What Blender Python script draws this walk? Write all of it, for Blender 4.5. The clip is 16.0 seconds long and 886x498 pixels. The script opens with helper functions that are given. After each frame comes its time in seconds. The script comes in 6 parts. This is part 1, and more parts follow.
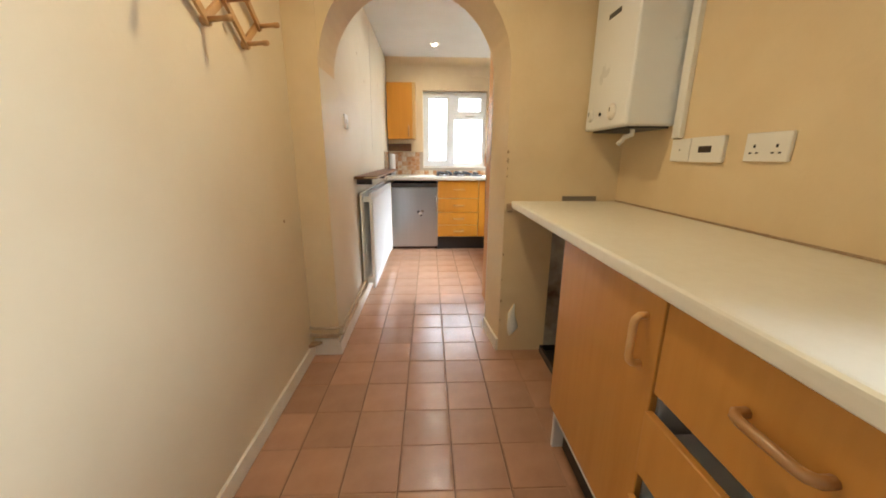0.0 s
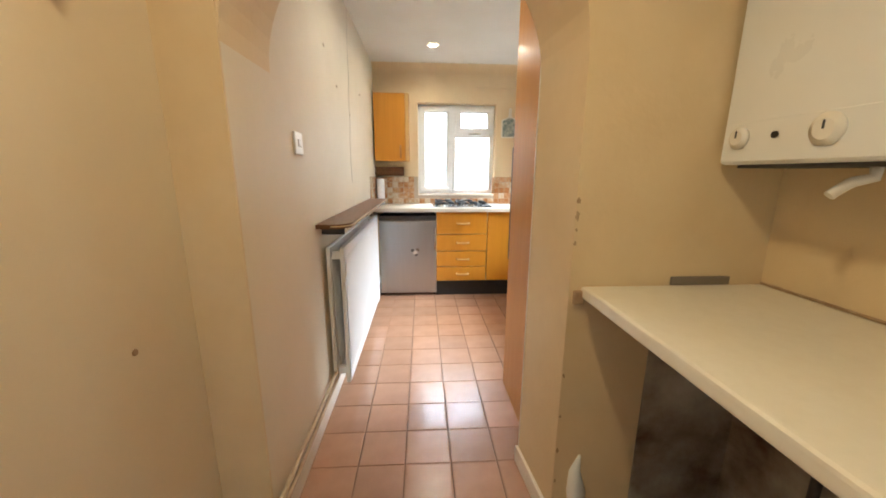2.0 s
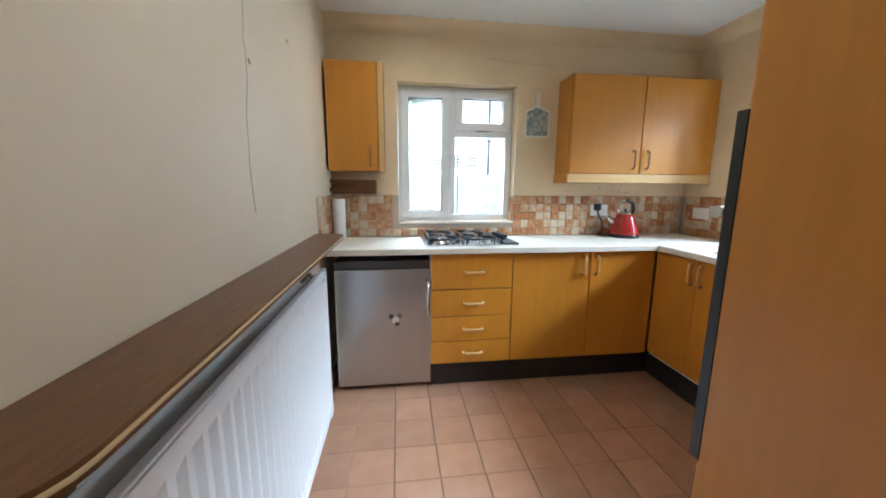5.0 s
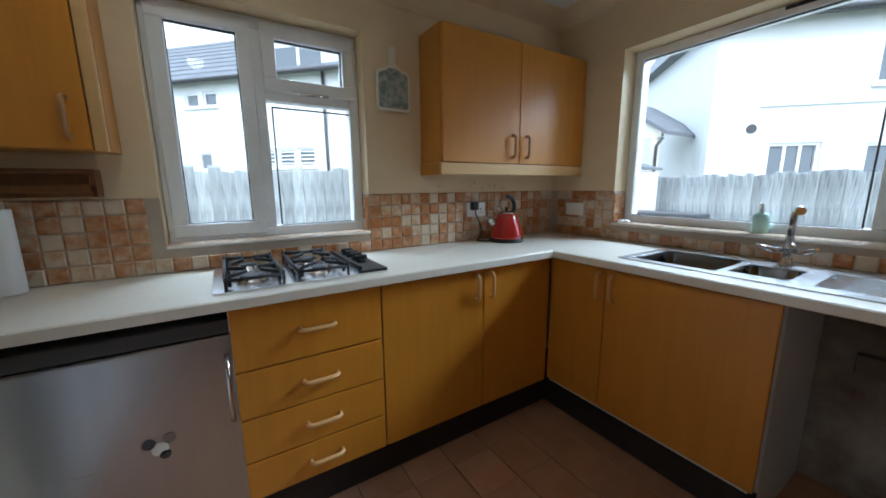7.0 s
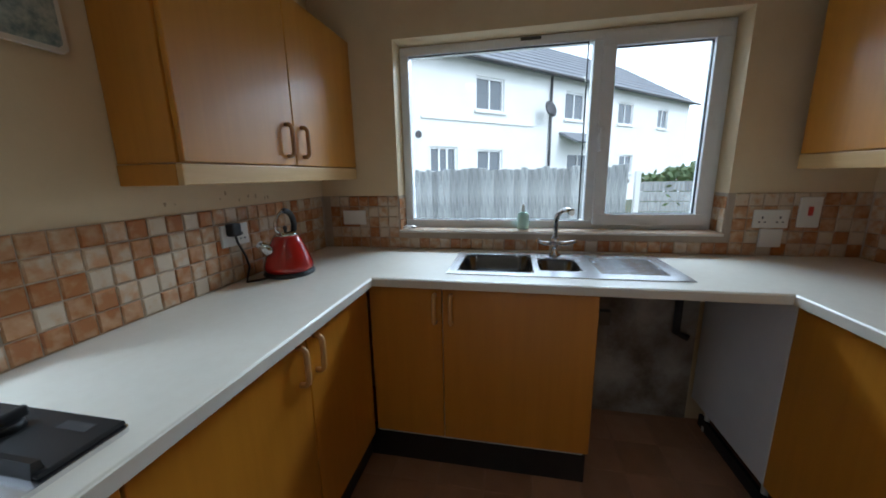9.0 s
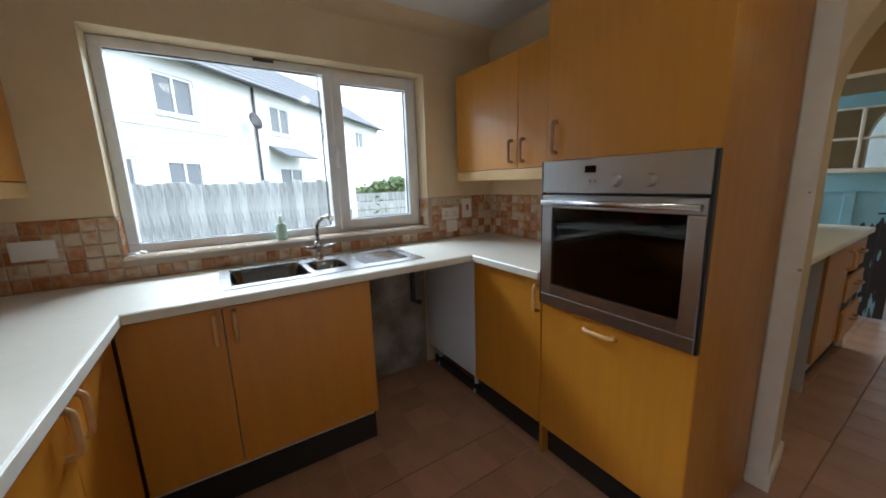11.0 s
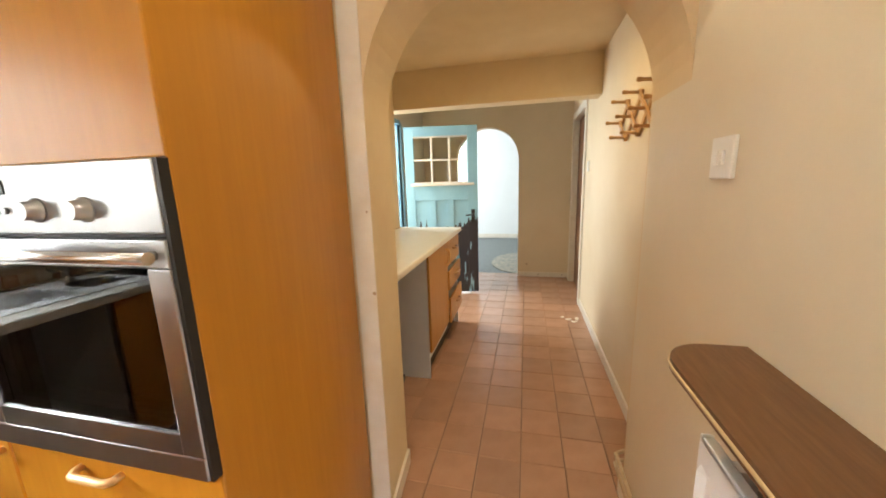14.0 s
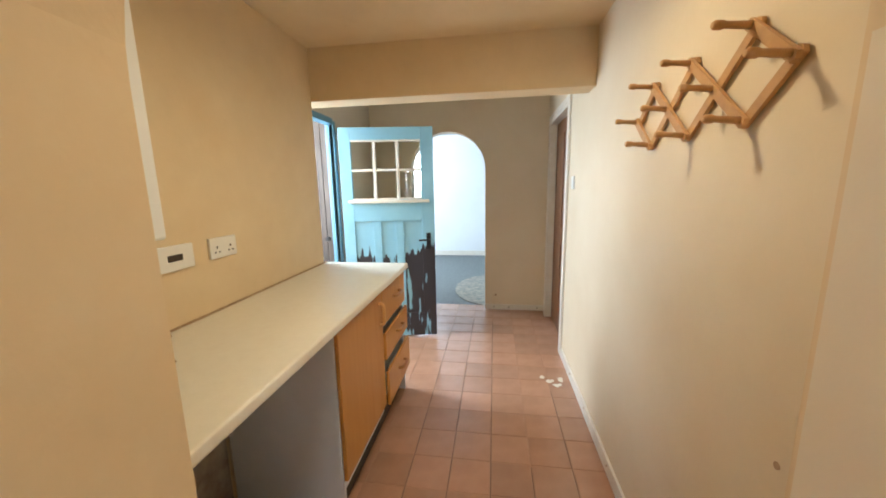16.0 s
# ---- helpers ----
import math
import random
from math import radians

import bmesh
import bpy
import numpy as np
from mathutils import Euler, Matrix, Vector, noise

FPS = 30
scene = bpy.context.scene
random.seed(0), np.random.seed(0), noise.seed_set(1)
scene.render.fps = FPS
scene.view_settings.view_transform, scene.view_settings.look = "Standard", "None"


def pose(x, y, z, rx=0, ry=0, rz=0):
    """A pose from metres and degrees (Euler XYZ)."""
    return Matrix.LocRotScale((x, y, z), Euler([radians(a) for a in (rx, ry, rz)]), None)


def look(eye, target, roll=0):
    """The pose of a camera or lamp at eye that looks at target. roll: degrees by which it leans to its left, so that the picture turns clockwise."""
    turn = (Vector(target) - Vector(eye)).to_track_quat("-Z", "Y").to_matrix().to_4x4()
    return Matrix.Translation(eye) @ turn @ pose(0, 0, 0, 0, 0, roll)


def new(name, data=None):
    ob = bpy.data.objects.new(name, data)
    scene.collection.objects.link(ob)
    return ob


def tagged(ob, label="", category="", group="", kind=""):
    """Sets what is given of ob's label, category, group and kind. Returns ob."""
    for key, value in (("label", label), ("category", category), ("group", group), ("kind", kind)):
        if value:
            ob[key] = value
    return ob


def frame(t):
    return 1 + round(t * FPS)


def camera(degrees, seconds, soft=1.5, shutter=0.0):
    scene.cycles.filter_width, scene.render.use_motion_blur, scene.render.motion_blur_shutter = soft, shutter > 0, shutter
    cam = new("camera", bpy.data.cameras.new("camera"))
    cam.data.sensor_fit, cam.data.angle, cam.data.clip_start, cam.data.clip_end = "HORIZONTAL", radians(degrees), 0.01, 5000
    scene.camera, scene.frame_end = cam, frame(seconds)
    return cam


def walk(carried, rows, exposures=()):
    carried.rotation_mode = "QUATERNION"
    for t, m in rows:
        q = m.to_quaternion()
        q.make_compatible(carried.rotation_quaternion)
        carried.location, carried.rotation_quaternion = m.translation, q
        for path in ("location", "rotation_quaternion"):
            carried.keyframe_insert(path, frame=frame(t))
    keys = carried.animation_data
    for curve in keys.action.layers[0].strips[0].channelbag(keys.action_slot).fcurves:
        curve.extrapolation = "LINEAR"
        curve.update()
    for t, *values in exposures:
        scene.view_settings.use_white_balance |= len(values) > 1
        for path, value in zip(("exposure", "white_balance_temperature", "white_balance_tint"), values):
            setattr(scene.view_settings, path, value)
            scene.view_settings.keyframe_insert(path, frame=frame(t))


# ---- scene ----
cam = camera(103.4, 16.0, soft=1.8)
PATH = [
    (0, (0.248, 1.126, 1.124), (0.326, 3.059, 0.618), 0.3),
    (0.5, (0.222, 1.321, 1.147), (0.308, 3.254, 0.641), 0.2),
    (1, (0.194, 1.559, 1.195), (0.291, 3.499, 0.715), 0.2),
    (1.5, (0.195, 1.77, 1.208), (0.301, 3.718, 0.767), 0.1),
    (2, (0.215, 2.019, 1.229), (0.331, 3.97, 0.805), 0.3),
    (2.5, (0.206, 2.229, 1.241), (0.332, 4.179, 0.818), 0.2),
    (3, (0.173, 2.501, 1.261), (0.307, 4.451, 0.837), 0.3),
    (3.2, (0.154, 2.59, 1.27), (0.307, 4.54, 0.852), 0.4),
    (5.3, (0.167, 3.547, 1.239), (0.469, 5.495, 0.901), 0.4),
    (5.5, (0.156, 3.642, 1.25), (0.543, 5.573, 0.904), 0.3),
    (6, (0.239, 3.811, 1.234), (0.797, 5.698, 0.879), 0.2),
    (6.5, (0.314, 4.006, 1.22), (1.111, 5.808, 0.878), -0.2),
    (7, (0.373, 4.184, 1.225), (1.415, 5.854, 0.874), -0.5),
    (7.5, (0.405, 4.378, 1.242), (1.74, 5.823, 0.881), -0.8),
    (8, (0.455, 4.562, 1.249), (2.055, 5.704, 0.878), -1.2),
    (8.5, (0.515, 4.76, 1.272), (2.327, 5.517, 0.896), -1.2),
    (8.7, (0.515, 4.784, 1.3), (2.377, 5.399, 0.905), -1.2),
    (10.8, (0.295, 5.058, 1.292), (2.009, 4.098, 0.916), -1.7),
    (11, (0.283, 5.051, 1.297), (1.942, 3.999, 0.919), -1.8),
    (11.5, (0.245, 5.028, 1.294), (1.743, 3.756, 0.921), -1.8),
    (12, (0.215, 4.965, 1.295), (1.554, 3.527, 0.922), -1.9),
    (12.5, (0.178, 4.842, 1.291), (1.296, 3.228, 0.914), -1.9),
    (13, (0.157, 4.711, 1.29), (1.001, 2.938, 0.91), -2.1),
    (13.5, (0.148, 4.53, 1.301), (0.753, 2.663, 0.917), -2.1),
    (14, (0.126, 4.362, 1.311), (0.582, 2.452, 0.931), -1.8),
    (14.5, (0.129, 4.175, 1.315), (0.486, 2.245, 0.933), -1.5),
    (15, (0.143, 3.935, 1.349), (0.455, 1.994, 0.981), -1.6),
    (15.5, (0.134, 3.712, 1.365), (0.444, 1.77, 1.001), -1.4),
    (16, (0.125, 3.477, 1.387), (0.412, 1.528, 1.041), -1.1),
]
EXPOSURES = [
    (0.0, 2.3, 6300, 9), (1.0, 2.35, 6300, 9), (2.0, 2.25, 6300, 9), (3.2, 2.1, 6200, 9), (5.3, 1.5, 5400, 5), (6.0, 1.1, 5400, 5), (7.0, 0.45, 5400, 5),
    (8.7, -0.02, 5500, 6), (10.8, 0.6, 5800, 7), (12.5, 1.2, 5900, 8), (13.0, 1.75, 6000, 9), (13.5, 2.3, 6800, 11), (14.1, 2.4, 7300, 11), (14.5, 2.4, 8600, 12), (15.0, 2.5, 6700, 11), (16.0, 2.4, 5900, 10),
]
walk(cam, [(t, look(eye, target, roll)) for t, eye, target, roll in PATH], EXPOSURES)

# ---- light ----
world = bpy.data.worlds.new("sky")
scene.world = world
world.use_nodes = True
wn = world.node_tree
sky = wn.nodes.new("ShaderNodeTexSky")
sky.sky_type = 'NISHITA'
sky.sun_disc = False
sky.sun_elevation = radians(43)
sky.sun_rotation = radians(214)
sky.air_density = 1.0
sky.dust_density = 4.0
sky.ozone_density = 1.0
wn.nodes["Background"].inputs["Strength"].default_value = 0.15
cloud = wn.nodes.new("ShaderNodeMix")           # an even white overcast over the sky's own colour
cloud.data_type = "RGBA"
cloud.inputs[0].default_value = 0.7
cloud.inputs[7].default_value = (17.5, 18.8, 20.0, 1)
wn.links.new(sky.outputs["Color"], cloud.inputs[6])
wn.links.new(cloud.outputs[2], wn.nodes["Background"].inputs["Color"])

sun = new("sun", bpy.data.lights.new("sun", "SUN"))
sun.data.energy, sun.data.angle, sun.data.color = 1.2, radians(20), (1.0, 0.97, 0.92)
sun.matrix_world = look((-6, -9, 10), (0, 0, 0))


def area_lamp(name, eye, target, sx, sy, watts, colour):
    ob = new(name, bpy.data.lights.new(name, "AREA"))
    ob.data.shape, ob.data.size, ob.data.size_y = "RECTANGLE", sx, sy
    ob.data.energy, ob.data.color = watts, colour
    ob.matrix_world = look(eye, target)
    return ob


DAY = (0.80, 0.91, 1.0)
WARM = (1.0, 0.79, 0.46)
SOFT = (1.0, 0.94, 0.80)
# sky light by the two kitchen windows and the outer door, plus a far-room fill
area_lamp("skylight_window_2", (4.3, 4.65, 2.85), (-0.3, 4.5, 0.5), 2.2, 0.6, 125, DAY)
area_lamp("skylight_window_1", (0.57, 6.75, 2.75), (0.5, 3.2, 0.8), 0.95, 0.8, 48, DAY)
# added fill lamp: the far room's side wall has no window here
area_lamp("skylight_far_room", (2.92, -2.0, 1.5), (0.3, -2.6, 1.0), 1.6, 1.3, 27, DAY)
# stands in for daylight, set inside the closed porch
area_lamp("skylight_lobby", (2.35, 0.85, 1.5), (1.0, 0.85, 1.0), 0.6, 1.2, 17, DAY)


def spot_lamp(name, x, y, z, watts, colour, spread=150):
    ob = new(name, bpy.data.lights.new(name, "SPOT"))
    ob.data.energy, ob.data.color, ob.data.shadow_soft_size = watts, colour, 0.06
    ob.data.spot_size, ob.data.spot_blend = radians(spread), 0.85
    ob.matrix_world = look((x, y, z), (x, y + 0.001, 0))
    return ob


spot_lamp("downlight_lamp_corridor", 0.196, 2.32, 2.21, 6.4, WARM, 176)
spot_lamp("downlight_lamp_kitchen", 0.316, 5.31, 2.275, 3.5, SOFT, 176)
spot_lamp("downlight_lamp_kitchen_near", 0.30, 4.06, 2.275, 3.5, SOFT, 176)

# ---- materials ----
def material(name, colour, rough=0.6, metal=0.0, other=None, scale=6.0, amount=0.5, bump=0.0, bump_scale=120.0,
             stretch=(1, 1, 1), random=0.0, coat=0.0, spread=0.08):
    """A surface with a slow change of colour, fine relief, uneven gloss and a little difference from piece to piece."""
    m = bpy.data.materials.new(name)
    m.use_nodes = True
    n, l = m.node_tree.nodes, m.node_tree.links
    b = n["Principled BSDF"]
    b.inputs["Metallic"].default_value = metal
    b.inputs["Coat Weight"].default_value = coat
    b.inputs["Coat Roughness"].default_value = 0.15
    co = n.new("ShaderNodeTexCoord")
    mp = n.new("ShaderNodeMapping")
    mp.inputs["Scale"].default_value = stretch
    l.new(co.outputs["Object"], mp.inputs["Vector"])
    no = n.new("ShaderNodeTexNoise")
    no.inputs["Scale"].default_value, no.inputs["Detail"].default_value, no.inputs["Roughness"].default_value = scale, 6, 0.6
    l.new(mp.outputs["Vector"], no.inputs["Vector"])
    ramp = n.new("ShaderNodeMapRange")
    ramp.inputs[1].default_value, ramp.inputs[2].default_value = 0.3, 0.7
    l.new(no.outputs["Fac"], ramp.inputs[0])
    mx = n.new("ShaderNodeMix")
    mx.data_type = "RGBA"
    other = other or tuple(c * 0.85 for c in colour)
    mx.inputs[6].default_value, mx.inputs[7].default_value = (*colour, 1), (*other, 1)
    sc = n.new("ShaderNodeMath")
    sc.operation = "MULTIPLY"
    sc.inputs[1].default_value = amount
    l.new(ramp.outputs[0], sc.inputs[0])
    l.new(sc.outputs[0], mx.inputs[0])
    out = mx.outputs[2]
    if random:
        info = n.new("ShaderNodeObjectInfo")
        hsv = n.new("ShaderNodeHueSaturation")
        r = n.new("ShaderNodeMapRange")
        r.inputs[3].default_value, r.inputs[4].default_value = 1 - random, 1 + random
        l.new(info.outputs["Random"], r.inputs[0])
        l.new(r.outputs[0], hsv.inputs["Value"])
        l.new(out, hsv.inputs["Color"])
        out = hsv.outputs[0]
    l.new(out, b.inputs["Base Color"])
    rr = n.new("ShaderNodeMapRange")
    rr.inputs[3].default_value, rr.inputs[4].default_value = max(0.02, rough - spread), min(1, rough + spread)
    l.new(no.outputs["Fac"], rr.inputs[0])
    l.new(rr.outputs[0], b.inputs["Roughness"])
    if bump:
        fine = n.new("ShaderNodeTexNoise")
        fine.inputs["Scale"].default_value, fine.inputs["Detail"].default_value = bump_scale, 4
        l.new(mp.outputs["Vector"], fine.inputs["Vector"])
        bp = n.new("ShaderNodeBump")
        bp.inputs["Strength"].default_value, bp.inputs["Distance"].default_value = bump, 0.004
        l.new(fine.outputs["Fac"], bp.inputs["Height"])
        l.new(bp.outputs[0], b.inputs["Normal"])
    return m


def glass_material(name, tint=(1, 1, 1), gloss=0.9):
    m = bpy.data.materials.new(name)
    m.use_nodes = True
    n, l = m.node_tree.nodes, m.node_tree.links
    n.remove(n["Principled BSDF"])
    tr, gl, mix, fr = (n.new("ShaderNodeBsdfTransparent"), n.new("ShaderNodeBsdfGlossy"), n.new("ShaderNodeMixShader"), n.new("ShaderNodeFresnel"))
    tr.inputs[0].default_value = (*tint, 1)
    gl.inputs["Roughness"].default_value = 0.02
    gl.inputs[0].default_value = (gloss, gloss, gloss, 1)
    fr.inputs[0].default_value = 1.45
    l.new(fr.outputs[0], mix.inputs[0])
    l.new(tr.outputs[0], mix.inputs[1])
    l.new(gl.outputs[0], mix.inputs[2])
    l.new(mix.outputs[0], n["Material Output"].inputs[0])
    return m


def glow_material(name, colour, strength):
    m = bpy.data.materials.new(name)
    m.use_nodes = True
    b = m.node_tree.nodes["Principled BSDF"]
    b.inputs["Base Color"].default_value = (*colour, 1)
    b.inputs["Emission Color"].default_value = (*colour, 1)
    b.inputs["Emission Strength"].default_value = strength
    return m


M_CREAM = material("cream_wall_paint", (0.755, 0.605, 0.385), 0.62, other=(0.66, 0.495, 0.28), scale=3.5, amount=0.6, bump=0.22, bump_scale=45)
M_PALE = material("pale_wall_paint", (0.77, 0.685, 0.535), 0.5, other=(0.68, 0.585, 0.43), scale=1.8, amount=0.6, bump=0.12, bump_scale=50)
M_CORRIDOR = material("warm_corridor_wall_paint", (0.77, 0.665, 0.49), 0.55, other=(0.69, 0.565, 0.385), scale=1.6, amount=0.7, bump=0.14, bump_scale=50)
M_WHITEWALL = material("white_wall_paint", (0.82, 0.84, 0.84), 0.7, scale=2, amount=0.3, bump=0.05)
M_CEIL = material("ceiling_paint", (0.76, 0.75, 0.71), 0.6, other=(0.68, 0.66, 0.60), scale=3, amount=0.5, bump=0.06, bump_scale=40)
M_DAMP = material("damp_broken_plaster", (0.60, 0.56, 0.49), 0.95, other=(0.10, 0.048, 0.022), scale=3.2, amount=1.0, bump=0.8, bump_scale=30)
M_GLOSS = material("white_gloss_paint", (0.80, 0.76, 0.68), 0.35, other=(0.66, 0.56, 0.42), scale=14, amount=0.4, bump=0.05)
M_UPVC = material("white_upvc", (0.84, 0.85, 0.86), 0.28, other=(0.76, 0.77, 0.77), scale=5, amount=0.4)
M_GASKET = material("black_rubber", (0.03, 0.03, 0.03), 0.6)
M_BEECH = material("beech_laminate", (0.59, 0.246, 0.02), 0.36, other=(0.47, 0.178, 0.012), scale=3.2, amount=0.45, bump=0.03, bump_scale=90, stretch=(11, 11, 0.7), random=0.04, coat=0.32)
M_BEECH.node_tree.nodes["Principled BSDF"].inputs["Coat Roughness"].default_value = 0.3
M_BEECH_OLD = material("faded_beech_laminate", (0.54, 0.255, 0.055), 0.42, other=(0.44, 0.19, 0.035), scale=3.2, amount=0.45, bump=0.03, bump_scale=90, stretch=(11, 11, 0.7), random=0.03, coat=0.2)
M_BEECH_SIDE = material("beech_laminate_panel", (0.50, 0.205, 0.02), 0.4, other=(0.38, 0.145, 0.013), scale=5, amount=0.4, bump=0.03, stretch=(11, 11, 0.7), coat=0.1)
M_PELMET = material("pale_beech_pelmet", (0.66, 0.43, 0.18), 0.4, other=(0.58, 0.35, 0.13), scale=9, amount=0.6, stretch=(0.8, 0.8, 6))
M_HANDLE = material("beech_handle_lacquer", (0.44, 0.23, 0.09), 0.3, other=(0.34, 0.16, 0.06), scale=30, amount=0.6, coat=0.3)
M_HANDLE_PALE = material("pale_beech_handle_lacquer", (0.68, 0.40, 0.16), 0.35, other=(0.58, 0.31, 0.10), scale=30, amount=0.6, coat=0.2)
M_CARCASS = material("white_melamine", (0.72, 0.74, 0.76), 0.45, other=(0.62, 0.64, 0.66), scale=5, amount=0.5)
M_DARKIN = material("dark_plinth_and_gap_shade", (0.05, 0.035, 0.025), 0.9, other=(0.10, 0.07, 0.05), scale=8)
M_WORKTOP = material("cream_worktop_laminate", (0.80, 0.76, 0.66), 0.33, other=(0.74, 0.69, 0.58), scale=35, amount=0.5, bump=0.02, bump_scale=300)
M_PLINTH = material("black_plinth", (0.012, 0.012, 0.014), 0.45, other=(0.03, 0.025, 0.02), scale=12)
M_QUARRY = material("terracotta_floor_tile", (0.46, 0.255, 0.158), 0.36, other=(0.36, 0.182, 0.105), scale=7, amount=0.75, bump=0.07, bump_scale=40, random=0.13, spread=0.12, coat=0.6)
M_QUARRY.node_tree.nodes["Principled BSDF"].inputs["Coat Roughness"].default_value = 0.2
M_GROUT = material("dark_floor_grout", (0.44, 0.25, 0.16), 0.8, other=(0.35, 0.195, 0.122), scale=20, amount=0.7, bump=0.3)
M_DIRT = material("dirt_filled_joint", (0.12, 0.08, 0.058), 0.9, other=(0.28, 0.165, 0.105), scale=5, amount=1.0)
M_WGROUT = material("tile_grout", (0.45, 0.36, 0.27), 0.9, scale=25, amount=0.6)
M_STEEL = material("brushed_steel", (0.47, 0.475, 0.485), 0.29, 1.0, other=(0.40, 0.405, 0.415), scale=3, amount=0.4, bump=0.006, bump_scale=120, stretch=(8, 8, 0.6), spread=0.04)
M_CHROME = material("chrome", (0.72, 0.72, 0.73), 0.08, 1.0, spread=0.03)
# bowls' dark reflections are put into the colour; the deck keeps brighter steel
M_SINK_DARKENED = material("sink_steel_dark_reflection", (0.17, 0.175, 0.185), 0.2, 1.0, scale=20, amount=0.4)
M_DECK = material("bright_sink_steel", (0.62, 0.62, 0.63), 0.25, 1.0, scale=20, amount=0.3)
M_BLACKGLASS = material("black_oven_glass", (0.006, 0.006, 0.008), 0.05, spread=0.02)
M_IRON = material("black_cast_iron", (0.015, 0.015, 0.017), 0.5, bump=0.2, bump_scale=300)
M_BLACK = material("black_plastic", (0.015, 0.015, 0.016), 0.4)
M_GREYPL = material("dark_grey_plastic", (0.06, 0.06, 0.065), 0.45)
M_WHITEPL = material("white_plastic", (0.82, 0.80, 0.75), 0.3, other=(0.76, 0.73, 0.66), scale=12, amount=0.4)
M_ENAMEL = material("white_enamel", (0.82, 0.83, 0.83), 0.3, other=(0.77, 0.78, 0.78), scale=4, amount=0.4)
M_RED = material("red_enamel", (0.42, 0.008, 0.006), 0.12, coat=0.8)
M_DARKWOOD = material("brown_wood_grain_laminate", (0.175, 0.078, 0.030), 0.38, other=(0.115, 0.048, 0.018), scale=14, amount=0.9, bump=0.08, stretch=(9, 0.7, 9))
M_PINE = material("stained_pine", (0.20, 0.078, 0.020), 0.45, other=(0.10, 0.034, 0.010), scale=7, amount=0.8, stretch=(5, 5, 0.5))
M_RACK = material("pale_pine_pegs", (0.56, 0.33, 0.14), 0.45, other=(0.40, 0.21, 0.08), scale=20, amount=0.6)
M_OLDDOOR = material("weathered_plank_door", (0.10, 0.078, 0.064), 0.85, other=(0.045, 0.032, 0.027), scale=7, amount=0.9, bump=0.3, stretch=(4, 4, 0.5))
M_BLUEFRAME = material("blue_frame_paint", (0.16, 0.34, 0.46), 0.4, other=(0.11, 0.26, 0.37), scale=9, amount=0.5)
M_CARPET = material("grey_carpet", (0.20, 0.22, 0.22), 0.95, other=(0.13, 0.145, 0.15), scale=30, amount=0.7, bump=0.6, bump_scale=250)
M_RUG = material("patterned_rug", (0.40, 0.36, 0.28), 0.95, other=(0.17, 0.18, 0.18), scale=14, amount=1.0, bump=0.5, bump_scale=200)
M_PAPER = material("white_kitchen_paper", (0.82, 0.84, 0.86), 0.95, bump=0.3, bump_scale=150)
M_RENDER = material("white_house_render", (0.80, 0.81, 0.80), 0.9, other=(0.70, 0.71, 0.70), scale=1.2, amount=0.6, bump=0.15, bump_scale=20)
M_SLATE = material("grey_roof_slate", (0.20, 0.21, 0.23), 0.75, other=(0.11, 0.12, 0.135), scale=3, amount=0.8, bump=0.5, bump_scale=12, random=0.15)
M_FENCE = material("grey_weathered_fence_board", (0.50, 0.52, 0.52), 0.9, other=(0.17, 0.185, 0.19), scale=5, amount=1.0, bump=0.4, bump_scale=30, stretch=(8, 8, 0.6), random=0.22)
M_DARKGLASS = material("dark_house_window", (0.15, 0.17, 0.19), 0.1)
M_GROUND = material("garden_ground", (0.13, 0.13, 0.10), 0.95, other=(0.06, 0.09, 0.04), scale=1.5, amount=0.9, bump=0.4)
M_LEAF = material("hedge_leaf", (0.07, 0.12, 0.04), 0.6, other=(0.12, 0.17, 0.07), scale=3, amount=1.0)
M_SOAP = material("green_soap", (0.55, 0.82, 0.74), 0.12, coat=0.5)
M_BRACKET = material("grey_putty", (0.23, 0.19, 0.15), 0.8)
M_STAIN = material("bare_brown_plaster", (0.36, 0.22, 0.12), 0.9, other=(0.55, 0.42, 0.28), scale=40, amount=0.8, bump=0.5)
M_COPPER = material("painted_pipe", (0.58, 0.46, 0.31), 0.35, other=(0.36, 0.24, 0.14), scale=18, amount=0.6)
M_GOLDTRIM = material("pale_edge_trim", (0.66, 0.50, 0.28), 0.35)
M_HOB = material("polished_hob_steel", (0.80, 0.80, 0.81), 0.22, 1.0, scale=9, amount=0.4)
M_CRACK = material("dusty_crack", (0.50, 0.44, 0.36), 0.9, scale=30)
M_GLASS = glass_material("window_glass")
M_OLDGLASS = glass_material("old_door_glass", (0.92, 0.93, 0.90))
M_OVENGLASS = glass_material("tinted_oven_glass", (0.20, 0.20, 0.22), 0.95)
M_LAMP = glow_material("lamp_glow", (1.0, 0.90, 0.70), 40)

# ---- building helpers ----
ORIGIN = {}


def thing(name, base, label, category, group="", kind=""):
    """An Empty at a thing's base; its parts are built in the world's metres."""
    ob = new(name)
    ob.location = base
    ob.empty_display_size = 0.1
    ORIGIN[ob] = Vector(base)
    return tagged(ob, label, category, group, kind)


def mesh_of(name, bm, material_, base):
    bmesh.ops.recalc_face_normals(bm, faces=bm.faces)
    bmesh.ops.translate(bm, verts=bm.verts, vec=-Vector(base))
    me = bpy.data.meshes.new(name)
    bm.to_mesh(me)
    bm.free()
    for m in (material_ if isinstance(material_, (list, tuple)) else [material_]):
        me.materials.append(m)
    return me


def part(name, bm, material_, parent, label=""):
    base = ORIGIN[parent]
    ob = new(name, mesh_of(name, bm, material_, base))
    ob.parent = parent
    ORIGIN[ob] = base
    return tagged(ob, label)


